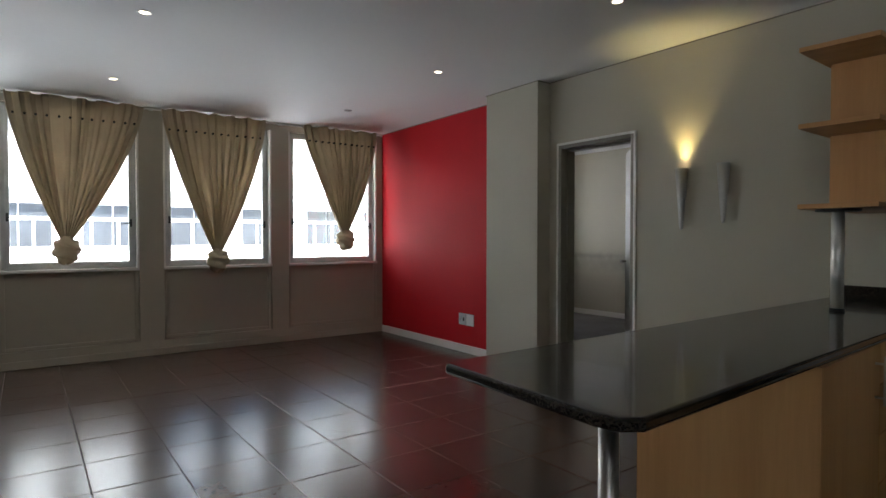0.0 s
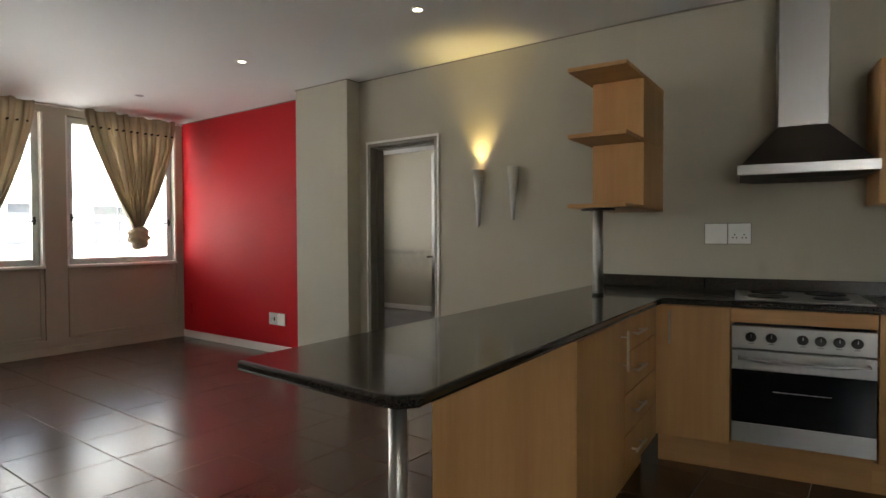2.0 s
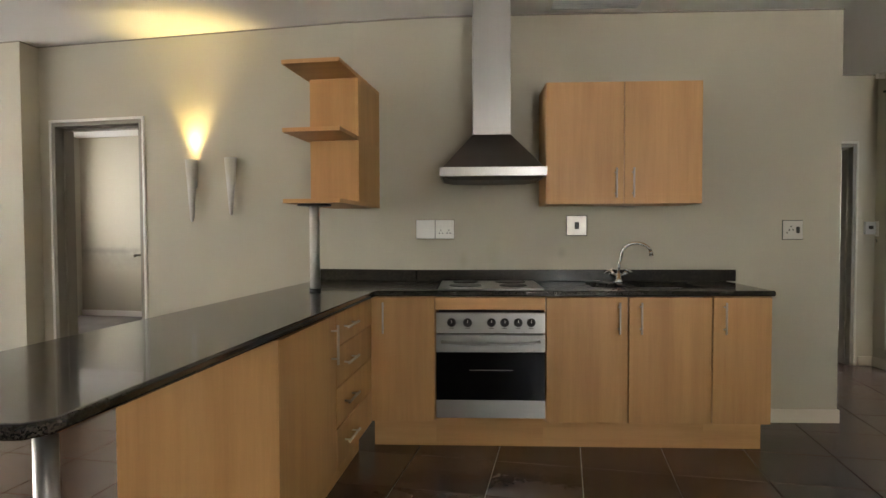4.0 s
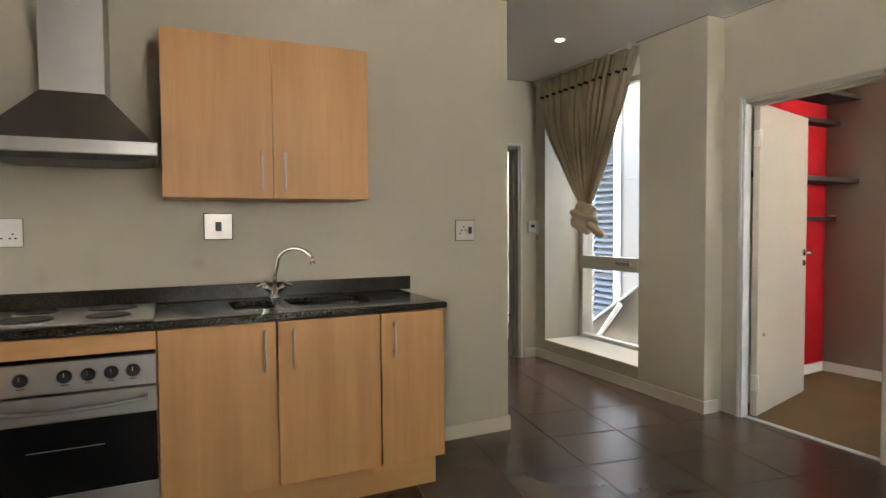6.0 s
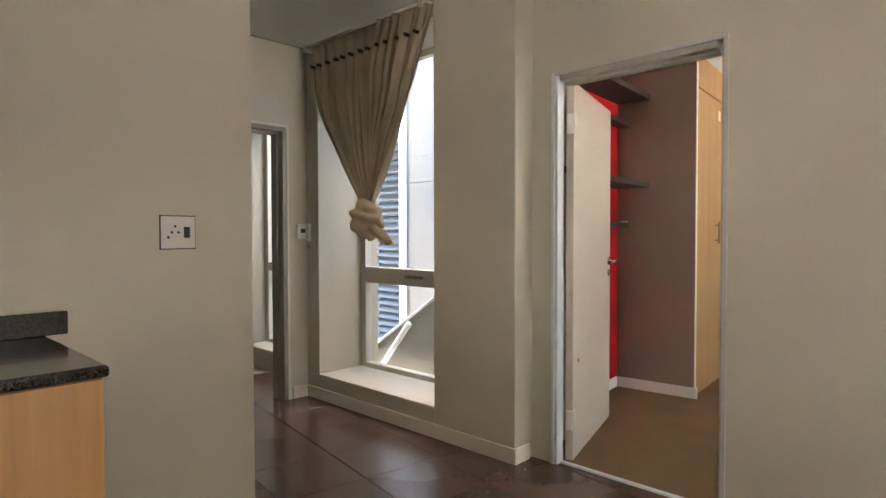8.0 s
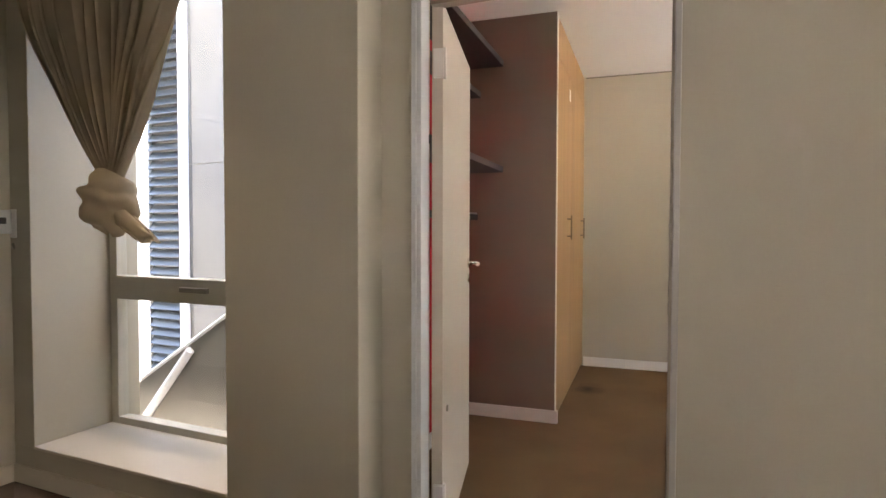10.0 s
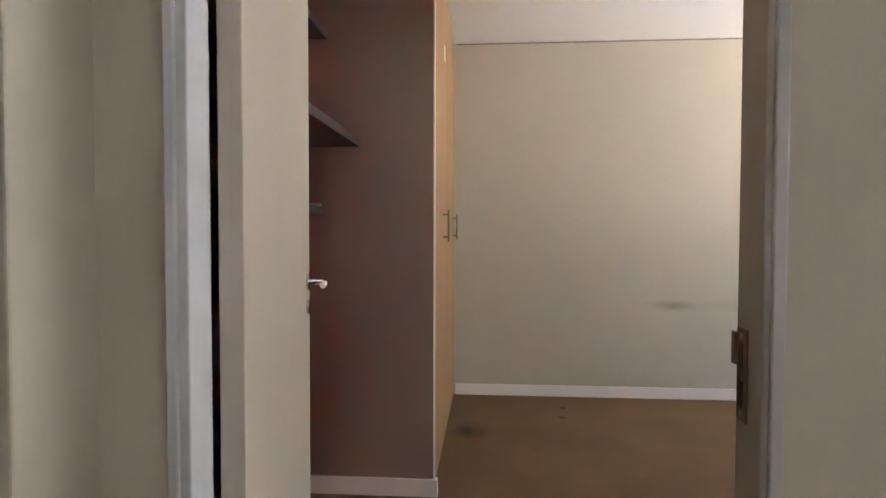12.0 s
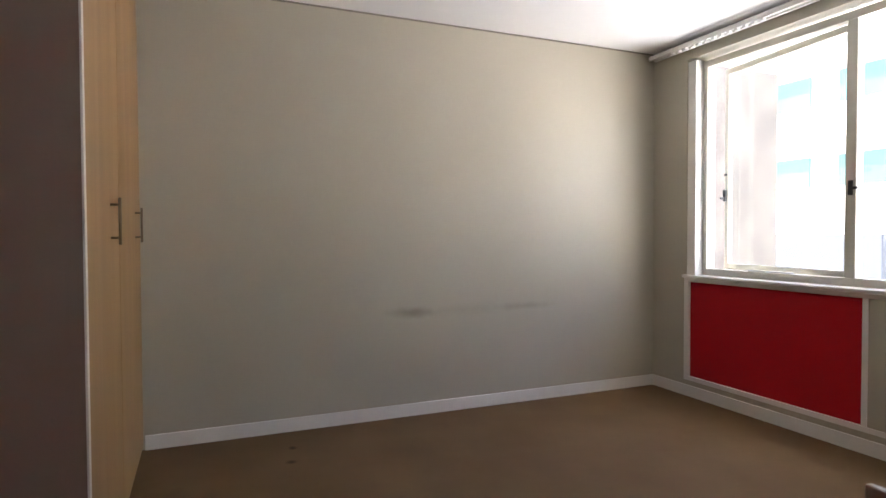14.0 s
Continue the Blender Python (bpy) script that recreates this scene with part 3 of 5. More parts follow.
part("handle", boxes((-0.058, -0.04, -0.12, 0.06, 0.72, 0.745), bev=0.004), M_FRAME, w, "brown metal pull handle")
part("window_sill", boxes((-0.425, -0.03, -0.593, 0.588, -0.004, 0.01), bev=0.004), M_DOOR, w, "cream painted deep window sill")
# window of the room past the hall
w = thing("window_6", pose(1.74, 2.45, 0.17), "cream framed tall window in the room past the hall", "window", "", "structure")
part("window_frame", boxes((-0.03, 0.03, -0.67, -0.61, 0, 2.18), (-0.03, 0.03, 0.44, 0.5, 0, 2.18), (-0.03, 0.03, -0.61, 0.44, 0, 0.05), (-0.03, 0.03, -0.61, 0.44, 2.13, 2.18), (-0.03, 0.03, -0.61, 0.44, 0.70, 0.78), (-0.03, 0.03, 0.02, 0.07, 0.78, 2.13), bev=0.004), M_ALU_L, w)
g = part("pane", boxes((-0.003, 0.003, -0.61, 0.44, 0.05, 2.13)), M_GLASS, w, "clear glass pane")
g.visible_shadow = False
part("window_sill", boxes((-0.24, -0.03, -0.668, 0.498, 0, 0.016), bev=0.004), M_DOOR, w, "cream painted deep window sill")

# bedroom window: red panel below, one sash ajar
w = thing("window_7", BED @ pose(3.375, -4.20, 0.875), "white steel bedroom window with a sash standing ajar", "window", "", "structure")
part("window_frame", boxes((0.955, 0.985, -0.03, 0.03, 0, 1.50), (-1.17, -1.12, -0.03, 0.03, 0, 1.50), (-0.055, 0.0, -0.03, 0.03, 0.045, 1.455), (-1.12, 0.955, -0.03, 0.03, 0, 0.045), (-1.12, 0.955, -0.03, 0.03, 1.455, 1.50), bev=0.003), M_ALU_L, w)
sash = part("sash", boxes((0, 0.035, -0.04, 0, 0.04, 1.45), (0.92, 0.95, -0.04, 0, 0.04, 1.45), (0.035, 0.92, -0.04, 0, 0.04, 0.08), (0.035, 0.92, -0.04, 0, 1.41, 1.45), bev=0.003), M_ALU_L, w, "white steel sash opened outwards")
sash.matrix_basis = pose(0, -0.012, 0, 0, 0, -7)
g = part("pane", boxes((0.035, 0.92, -0.022, -0.018, 0.08, 1.41)), M_GLASS, sash, "clear glass pane")
g.visible_shadow = False
part("latch", boxes((0.925, 0.945, 0, 0.02, 0.52, 0.60), (0.93, 0.94, 0.02, 0.05, 0.535, 0.55), bev=0.002), M_BLACK, sash, "dark metal window latch")
part("latch", boxes((0.925, 0.945, 0, 0.012, 0.70, 0.715), bev=0.002), M_BLACK, sash)
part("latch", boxes((-0.04, -0.02, 0.03, 0.045, 0.50, 0.58), (-0.075, -0.03, 0.045, 0.055, 0.53, 0.545), bev=0.002), M_BLACK, w, "dark metal window latch")
part("stay", bar([(0.62, 0.02, 0.05), (0.30, 0.03, 0.052)], 0.005, 8), M_ALU, w, "casement stay bar")
g = part("pane", boxes((-1.12, -0.055, -0.003, 0.003, 0.045, 1.455)), M_GLASS, w, "clear glass pane")
g.visible_shadow = False
part("reveal", boxes((0.99, 1.063, -0.09, 0.098, 0.0, 1.508), bev=0.003), M_TRIM, w, "white painted window reveal")
part("window_sill", boxes((-1.17, 1.085, -0.05, 0.125, -0.022, -0.001), bev=0.004), M_TRIM, w, "white painted sill board")
structure("panel_red", boxes((BW0 + 0.03, BW1 - 0.03, -4.123, -4.11, 0.15, 0.825)), M_RED, "dark red painted panel under the bedroom window", "panel", BED)
structure("trim", boxes((BW1 - 0.03, BW1 + 0.012, -4.124, -4.09, 0.12, 0.852), (3.20, 3.23, -4.124, -4.09, 0.15, 0.825), (BW0, BW1 - 0.03, -4.124, -4.09, 0.12, 0.15), (BW0, BW1 - 0.03, -4.124, -4.092, 0.825, 0.852), bev=0.003), M_TRIM, "white painted frame round the red panel", "trim", BED)
structure("trim", boxes((3.07, 3.20, -4.124, -4.095, 0.15, 0.825)), M_WALL, "beige strip between two window panels", "trim", BED)

# ---- outside ----
structure("ground", boxes((-600, 600, -600, 600, OUT - 1, OUT)), M_GROUND, "grey asphalt street far below the windows", "ground")
fac = thing("office_building", KINK @ pose(-18, 2, OUT), "bright white office facade with bands of blue-grey windows", "building")
part("wall", boxes((-6, 0, -16, 16, 0, 14.2)), M_FACADE, fac)
part("roof", boxes((-6.2, 0.25, -2.6, 16.2, 14.2, 14.6), bev=0.03), M_CONCRETE, fac, "flat roof slab")
# above the view; added to give the left floor tiles something bright to reflect
part("reflection_block", boxes((-6, -0.02, -16, -2.6, 14.2, 22), bev=0.02), M_FACADE, fac, "unseen taller white block, added to brighten the floor reflection")
# kept below the view; added so sunlight bounces onto the living room ceiling
part("bounce_slab", boxes((0, 11.0, -16, 16, 0, 9.25), bev=0.02), M_FACADE, fac, "unseen white slab, added to bounce light up into the rooms")
part("ledge", boxes((0, 0.5, -16, 16, 11.55, 11.75), bev=0.02), M_FACADE, fac)
part("ledge", boxes((0, 1.1, -16, 16, 9.0, 9.9), bev=0.02), M_FACADE, fac, "white balcony slab and upstand")
for y in np.arange(-14.5, 15, 2.15):
    p = part("window", boxes((0.0, 0.05, y - 0.72, y - 0.02, 10.0, 11.15), (0.0, 0.05, y + 0.02, y + 0.72, 10.0, 11.15), bev=0.01), M_FACADE_GLASS, fac)
    part("frame", rect_frame(y - 0.78, y + 0.78, 9.94, 11.2, 0.0, 0.07, 0.06), M_FACADE, p)
for y in np.arange(-15.5, 16, 0.62):
    part("baluster", boxes((0.95, 1.0, y - 0.03, y + 0.03, 9.9, 10.72)), M_FACADE, fac)
part("handrail", boxes((0.93, 1.02, -16, 16, 10.68, 10.76), bev=0.01), M_FACADE, fac)

fac = thing("apartment_building", BED @ pose(8, -15, OUT), "overexposed white building with teal window bands", "building")
part("wall", boxes((-16, 16, -6, 0, 0, 15)), M_FACADE, fac)
part("roof", boxes((-16.3, 16.3, -6, 0.5, 15, 15.4), bev=0.03), M_CONCRETE, fac)
# added below the view to throw sunlight up at the bedroom ceiling
part("bounce_slab", boxes((-16, 16, 0, 10.2, 0, 8.7), bev=0.02), M_FACADE, fac, "unseen white slab, added to bounce light up into the rooms")
for z in (11.2, 13.2):
    part("ledge", boxes((-16, 16, 0, 0.3, z + 1.25, z + 1.4), bev=0.02), M_FACADE, fac)
    for x in np.arange(-15, 15, 2.6):
        part("window", boxes((x, x + 1.9, 0, 0.05, z + 0.1, z + 0.85), bev=0.01), M_TEAL, fac)
t = thing("roof_block", BED @ pose(10.3, -13.6, OUT), "blue-grey painted low roof block", "block")
part("body", boxes((-1.6, 1.2, -1, 0, 0, 10.15), bev=0.02), M_BLOCKGREY, t)
t = thing("side_building", BED @ pose(6.0, -7.05, OUT), "weathered pale concrete end wall of a neighbouring building", "building")
part("wall", boxes((0, 0.3, 0, 2.6, 0, 12.0), bev=0.02), M_SIDE, t)
# the canopy slab is fixed to the building above the bedroom window
t = thing("canopy", BED @ pose(5.7, -4.31, 2.66), "small milky white canopy sheet jutting out over the window", "canopy")
part("slab", boxes((-3.4, -1.72, -0.68, 0, 0, 0.02), bev=0.004), M_CANOPY, t, "milky translucent roofing sheet")
part("edge_trim", boxes((-1.74, -1.71, -0.69, 0, -0.03, 0.0), (-3.4, -1.74, -0.69, -0.66, -0.03, 0.0), bev=0.004), M_FRAME, t, "grey drip edge")

# light well outside the hall
t = thing("neighbour_wall", pose(4.2, 3.0, OUT), "pale concrete panel wall across the light well", "wall")
part("wall", boxes((0.02, 0.17, -2.86, 5.5, 0, 17.0)), M_PARAPET, t)
# far panels get a paler concrete to look sunlit, near ones a dimmed copy
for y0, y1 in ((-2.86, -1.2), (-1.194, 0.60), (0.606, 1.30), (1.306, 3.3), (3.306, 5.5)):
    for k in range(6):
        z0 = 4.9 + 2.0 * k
        part("panel", boxes((0.0, 0.019, y0, y1, z0, z0 + 1.992), bev=0.003), M_PANEL_DIM if y0 < 1.3 else M_CONCRETE, t)
t = thing("louvre_window", pose(4.2, 3.955, -0.4), "tall narrow louvre window with dark glass blades", "louvre")
part("frame", boxes((-0.06, -0.002, -0.32, -0.23, -0.02, 4.0), (-0.06, -0.002, 0.23, 0.32, -0.02, 4.0), (-0.06, -0.002, -0.23, 0.23, -0.02, 0.04), (-0.06, -0.002, -0.23, 0.23, 3.95, 4.0), bev=0.004), M_FACADE, t, "white louvre frame")
part("backing", boxes((-0.008, -0.003, -0.23, 0.23, 0.04, 3.95)), M_BLACK, t)
for k in range(40):
    z = 0.10 + k * 0.096
    bl = part("blade", boxes((-0.003, 0.003, -0.228, 0.228, -0.05, 0.05)), M_LOUVRE, t)
    bl.matrix_basis = pose(-0.04, 0, z, 0, 38, 0)
t = thing("stair_parapet", pose(2.4, 2.24, OUT), "grey sloping stair parapet with a white capping", "parapet")
bm = bmesh.new()
prof = [(-1.9, 0), (0, 0), (0, 9.09), (-1.9, 10.29)]
lo = [bm.verts.new((0, y, z)) for y, z in prof]
hi = [bm.verts.new((0.14, y, z)) for y, z in prof]
bm.faces.new(lo); bm.faces.new(hi)
for k in range(4):
    bm.faces.new((lo[k], lo[(k + 1) % 4], hi[(k + 1) % 4], hi[k]))
part("wall", bm, M_PARAPET, t)
part("capping", bar([(0.0, -1.9, 10.30), (0.0, 0, 9.10)], 0.013, 8), M_FACADE, t, "white capping rail")
part("brace", bar([(-0.02, -0.60, 9.42), (-0.02, 0.05, 8.66)], 0.028, 8), M_FACADE, t, "white diagonal brace")

# ---- doors and frames ----


def door_frame(name, m, w, h, d, label, mats=(M_FRAME, M_TRIM), lip=0.018, slim=False):
    """Pressed steel door frame: opening from x 0 to w, depth d along y."""
    f = thing(name, m, label, "door frame", "", "structure")
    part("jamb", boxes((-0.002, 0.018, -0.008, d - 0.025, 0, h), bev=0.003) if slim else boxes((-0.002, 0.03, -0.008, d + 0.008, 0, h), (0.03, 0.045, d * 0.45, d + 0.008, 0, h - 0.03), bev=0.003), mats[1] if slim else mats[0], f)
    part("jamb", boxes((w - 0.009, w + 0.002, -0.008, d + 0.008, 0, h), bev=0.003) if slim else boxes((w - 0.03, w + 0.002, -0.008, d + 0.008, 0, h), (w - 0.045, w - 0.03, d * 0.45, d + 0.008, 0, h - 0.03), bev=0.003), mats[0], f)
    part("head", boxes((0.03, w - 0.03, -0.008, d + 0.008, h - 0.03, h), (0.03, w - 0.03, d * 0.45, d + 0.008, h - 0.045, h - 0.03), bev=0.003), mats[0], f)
    # slim frame: left lip paler and bluer than the right lip and head
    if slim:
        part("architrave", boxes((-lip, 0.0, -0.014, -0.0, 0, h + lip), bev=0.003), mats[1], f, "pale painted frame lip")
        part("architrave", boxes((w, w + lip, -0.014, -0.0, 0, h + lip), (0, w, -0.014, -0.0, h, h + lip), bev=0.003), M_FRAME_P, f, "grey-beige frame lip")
    else:
        part("architrave", boxes((-lip, 0.0, -0.014, -0.0, 0, h + lip), (w, w + lip, -0.014, -0.0, 0, h + lip), (0, w, -0.014, -0.0, h, h + lip), bev=0.003), mats[1], f, "pale painted frame lip")
    return f


door_frame("door_frame_1", KINK @ pose(-2.775, 0, 0), 0.765, 2.028, 0.14, "taupe steel frame of the open living room doorway")
door_frame("door_frame_2", pose(DX0, 1.60, 0), DX1 - DX0, 1.985, 0.12, "taupe painted frame of the open hall doorway", (M_FRAME, M_ALU_L))
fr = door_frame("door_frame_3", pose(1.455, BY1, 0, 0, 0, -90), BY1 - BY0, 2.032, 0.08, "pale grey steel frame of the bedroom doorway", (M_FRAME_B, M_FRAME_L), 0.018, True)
SX = BY1 - BY0 - 0.009
st = part("strike_plate", boxes((SX - 0.003, SX + 0.001, 0.04, 0.078, 0.925, 1.055), (SX - 0.006, SX - 0.001, 0.078, 0.094, 1.0, 1.047), bev=0.001), M_BRONZE, fr, "bronze-toned steel strike plate")
part("keeper", boxes((SX - 0.0045, SX - 0.0035, 0.05, 0.066, 1.0, 1.036), (SX - 0.0045, SX - 0.0035, 0.05, 0.066, 0.945, 0.982)), M_BLACK, st)
for z in (0.935, 1.045):
    part("screw", bar([(SX - 0.0028, 0.058, z), (SX - 0.0046, 0.058, z)], 0.0045, 10), M_STEEL, st)

# door of the next room, standing open inwards
d = thing("door_2", KINK @ pose(-2.05, 0.12, 0.008, 0, 0, 135), "taupe flush door opened into the next room", "door", "", "structure")
part("leaf", boxes((0, 0.74, -0.038, 0.0, 0.004, 1.985), bev=0.002), M_FRAME, d)
part("lever_handle", bar([(0.69, 0.0, 1.02), (0.69, 0.05, 1.02), (0.58, 0.055, 1.02)], 0.0095, 12), M_CHROME, d, "chrome lever handle")

# bedroom door leaf, standing open
d = thing("door_1", pose(1.528, -0.537, 0.008, 0, 0, 15.3), "cream painted flush bedroom door standing open", "door", "", "structure")
part("leaf", boxes((0, 0.86, -0.002, 0.038, 0.004, 2.0), bev=0.002), M_LEAF, d)
for z in (0.22, 1.78):
    h = part("hinge", boxes((-0.018, 0.0, -0.006, 0.03, z - 0.05, z + 0.05), (0.0, 0.03, -0.0045, -0.002, z - 0.05, z + 0.05), bev=0.0008), M_STEEL_V, d, "steel butt hinge")
    part("pin", bar([(-0.006, -0.010, z - 0.055), (-0.006, -0.010, z + 0.055)], 0.006, 10), M_STEEL_V, h)
for sgn, y0 in ((-1, -0.002), (1, 0.038)):
    part("rosette", bar([(0.80, y0, 1.03), (0.80, y0 + sgn * 0.009, 1.03)], 0.025, 20), M_CHROME, d)
    lv = part("lever_handle", bar([(0.80, y0 + sgn * 0.006, 1.03), (0.80, y0 + sgn * 0.05, 1.03), (0.785, y0 + sgn * 0.058, 1.03), (0.69, y0 + sgn * 0.058, 1.03)], 0.0095, 12), M_CHROME, d, "chrome lever handle")
    part("escutcheon", bar([(0.80, y0, 0.955), (0.80, y0 + sgn * 0.008, 0.955)], 0.022, 20), M_CHROME, d)
part("lock_plate", boxes((0.8595, 0.862, 0.007, 0.03, 0.93, 1.10), bev=0.0008), M_STEEL_V, d)
part("door_stop", bar([(0.1, -0.002, 0.52), (0.1, -0.008, 0.52)], 0.012, 12), M_FRAME, d)

# ---- curtains ----


def curtain(name, m, y0, y1, drop, yk, label, group, pleats=11, tail=(0.02, 0.12), side=1):
    """A gathered cloth hung from z = 0, tied in a knot at (yk, -drop). x is the depth."""
    c = thing(name, m, label, "curtain", group)
    bm = bmesh.new()
    rows, cols = 56, 120
    grid = []
    ph = [random.uniform(-0.5, 0.5) for _ in range(pleats + 2)]
    for j in range(rows + 1):
        v = j / rows
        z = -drop * v
        k = 1 - v ** 1.45
        half = 0.035
        left = (yk - half) + (y0 - (yk - half)) * k
        right = (yk + half) + (y1 - (yk + half)) * k
        row = []
        for i in range(cols + 1):
            u = i / cols
            # uneven pleats, gathered flatter at the header
            q = min(pleats, max(0.0, pleats * (u + 0.03 * math.sin(10.7 * u + 5 * y0) * math.sin(math.pi * u) + 0.018 * math.sin(19.5 * u + y0) * math.sin(math.pi * u))))
            a = math.sin(math.tau * q + 2.2 * ph[int(q)] * (1 - abs((q % 1) * 2 - 1)) + 0.8 * math.sin(3 * v + 5 * u))
            amp = (0.018 if v < 0.05 else 0.018 + 0.030 * min(1, (v - 0.05) * 4)) * (1 - 0.35 * v)
            amp *= 0.8 + 0.9 * noise.noise((u * 5, v * 2, y0 * 3))
            sag = 0.02 * noise.noise((u * 3, v * 3, 7 + y0))
            top = 0.012 * math.sin(math.tau * q * 0.5 + y0) if j == 0 else 0
            bulge = 0.03 * math.sin(math.pi * v)
            row.append(bm.verts.new((a * amp + sag + bulge, left + (right - left) * (u + 0.012 * math.sin(math.tau * q * 2 + 1)), z + top)))
        grid.append(row)
    for r0, r1 in zip(grid, grid[1:]):
        for i in range(cols):
            f = bm.faces.new((r0[i], r0[i + 1], r1[i + 1], r1[i]))
            f.smooth = True
    cl = part("cloth", bm, M_CLOTH, c, "pleated cream cloth panel")
    sol = cl.modifiers.new("thickness", "SOLIDIFY")
    sol.thickness = 0.003
    # knot of wrapped cloth
    bm = bmesh.new()
    bmesh.ops.create_uvsphere(bm, u_segments=48, v_segments=32, radius=1)
    for vt in bm.verts:
        p = vt.co.copy()
        a = math.atan2(p.y, p.x)
        wrap = 0.10 * math.sin(9 * p.z + 1.6 * a + 2 * noise.noise(p * 1.3 + Vector((y0, 0, 0)))) + 0.13 * noise.noise(p * 2.2 + Vector((y0 * 3, 1, 2)))
        s = 1 + wrap
        vt.co = Vector((p.x * 0.10 * s + 0.01, p.y * 0.112 * s, p.z * (0.115 + 0.02 * (p.z < 0)) * s))
    k = part("knot", bm, M_CLOTH, c, "bulky tied knot of the curtain cloth", True)
    k.matrix_basis = pose(0.01, yk, -drop - 0.07)
    bm = bmesh.new()
    rings = []
    for j in range(12):
        t = j / 11
        cen = Vector((0.02, yk + tail[0] * t * side, -drop - 0.10 - tail[1] * t))
        rings.append([bm.verts.new(cen + Vector((math.cos(g) * (0.05 + 0.012 * math.sin(4 * g + y0)) * (1 - 0.35 * t), math.sin(g) * (0.065 + 0.016 * math.sin(5 * g + 3 * t)) * (1 - 0.35 * t), 0.014 * math.sin(3 * g + y0)))) for g in [math.tau * n / 30 for n in range(30)]])
    for r0, r1 in zip(rings, rings[1:]):
        for n in range(30):
            bm.faces.new((r0[n], r0[(n + 1) % 30], r1[(n + 1) % 30], r1[n])).smooth = True
    bm.faces.new(rings[-1])
    part("tail", bm, M_CLOTH, c, "crumpled end of the curtain below the knot")
    n = pleats + 1
    for i in range(n):
        u = (i + 0.5 + 0.25 * ph[i]) / n
        v = 0.145
        kk = 1 - v ** 1.45
        y = (yk - 0.035 + (y0 - yk + 0.035) * kk) * (1 - u) + (yk + 0.035 + (y1 - yk - 0.035) * kk) * u
        part("stud", bar([(0.03, y, -drop * v), (0.062, y, -drop * v)], 0.011, 10), M_BLACK, c, "dark round eyelet stud")
    return c


for y0, y1, yk, zk, tl in ((-3.91, -2.76, -3.43, 1.20, (0.02, 0.08)), (-2.60, -1.50, -2.035, 1.07, (0.02, 0.05)), (-1.05, -0.05, -0.50, 1.29, (0.02, 0.07))):
    curtain("curtain", KINK @ pose(-5.905, 0, 2.58), y0, y1, 2.58 - zk, yk, "cream pleated curtain knotted up before a living room window", "living room curtains", tail=tl)
curtain("curtain", pose(1.235, 0, 2.55, 0, 0, 180), -1.42, -0.22, 1.16, -0.79, "cream pleated curtain knotted up before the hall window", "", 12, (0.22, 0.13), 1)

rail = thing("curtain_rail", KINK @ pose(-5.95, -2.0, 2.57), "thin white curtain rail along the living room windows", "curtain rail")
part("rod", bar([(0, -3.8, 0), (0, 2.03, 0)], 0.011, 12), M_TRIM, rail)
part("finial", bar([(0, 2.03, 0), (0, 2.05, 0), (0, 2.07, 0)], [0.011, 0.018, 0.008], 12), M_TRIM, rail)
for y in (-2.07, -0.67, 0.71, 1.98):
    part("bracket", boxes((-0.07, 0.012, y - 0.02, y + 0.02, -0.012, 0.012), bev=0.003), M_TRIM, rail, "white rail bracket")
rail = thing("curtain_rail", pose(1.235, 0.9, 2.56), "thin cream curtain rail over the hall window", "curtain rail")
part("rod", bar([(0, -0.64, 0), (0, 0.62, 0)], 0.011, 12), M_DOOR, rail)
for y in (-0.61, 0.59):
    part("bracket", boxes((-0.016, 0.065, y - 0.02, y + 0.02, -0.03, 0.016), bev=0.003), M_DOOR, rail, "cream rail bracket")
rail = thing("curtain_rail", BED @ pose(3.43, -4.035, 2.475), "white double curtain track above the bedroom window", "curtain rail")
for k in range(2):
    part("track", boxes((-1.6, 1.30, -0.045 + k * 0.05, -0.02 + k * 0.05, -0.016, 0.016), bev=0.004), M_TRIM, rail)
for x in np.arange(0.35, 1.1, 0.06):
    part("glider", boxes((x - 0.012, x + 0.012, 0.0, 0.03, -0.032, -0.012), bev=0.003), M_PLASTIC, rail)

# ---- kitchen ----


def handle(parent, x, y, z0, z1, axis="z", mat_=M_HANDLE):
    """Bar handle proud of a front that faces -y."""
    if axis == "z":
        bm = bar([(x, y - 0.03, z0), (x, y - 0.03, z1)], 0.0055, 10)
        for z in (z0 + 0.025, z1 - 0.025):
            tube(bm, [(x, y, z), (x, y - 0.03, z)], 0.0045, 8)
    else:
        bm = bar([(z0, y - 0.03, x), (z1, y - 0.03, x)], 0.006, 10)
        for q in (z0 + 0.03, z1 - 0.03):
            tube(bm, [(q, y, x), (q, y - 0.03, x)], 0.0045, 8)
    part("handle", bm, mat_, parent, "brushed steel bar handle")


def base_unit(name, x0, x1, doors, label, handles, kick=0.0, m=I4, depth=0.56, z0=0.175, group="kitchen base units", top=0.866):
    t = thing(name, m @ pose(x0, -0.0, 0), label, "cabinet", group)
    w = x1 - x0
    part("body", boxes((0.001, w - 0.001, -depth, -0.02, z0, top)), M_WOOD, t)
    part("plinth", boxes((kick, w, -0.465, -0.45, 0.0, z0 - 0.002)), M_WOOD_H, t, "wooden plinth board")
    edges = [0] + list(doors) + [w]
    for k, (a, b) in enumerate(zip(edges, edges[1:])):
        d = part("door", boxes((a + 0.003, b - 0.003, -0.579, -depth - 0.001, z0, 0.862), bev=0.002), M_WOOD, t)
        if handles[k] is not None:
            handle(d, handles[k], -0.579, 0.665, 0.835)
    return t


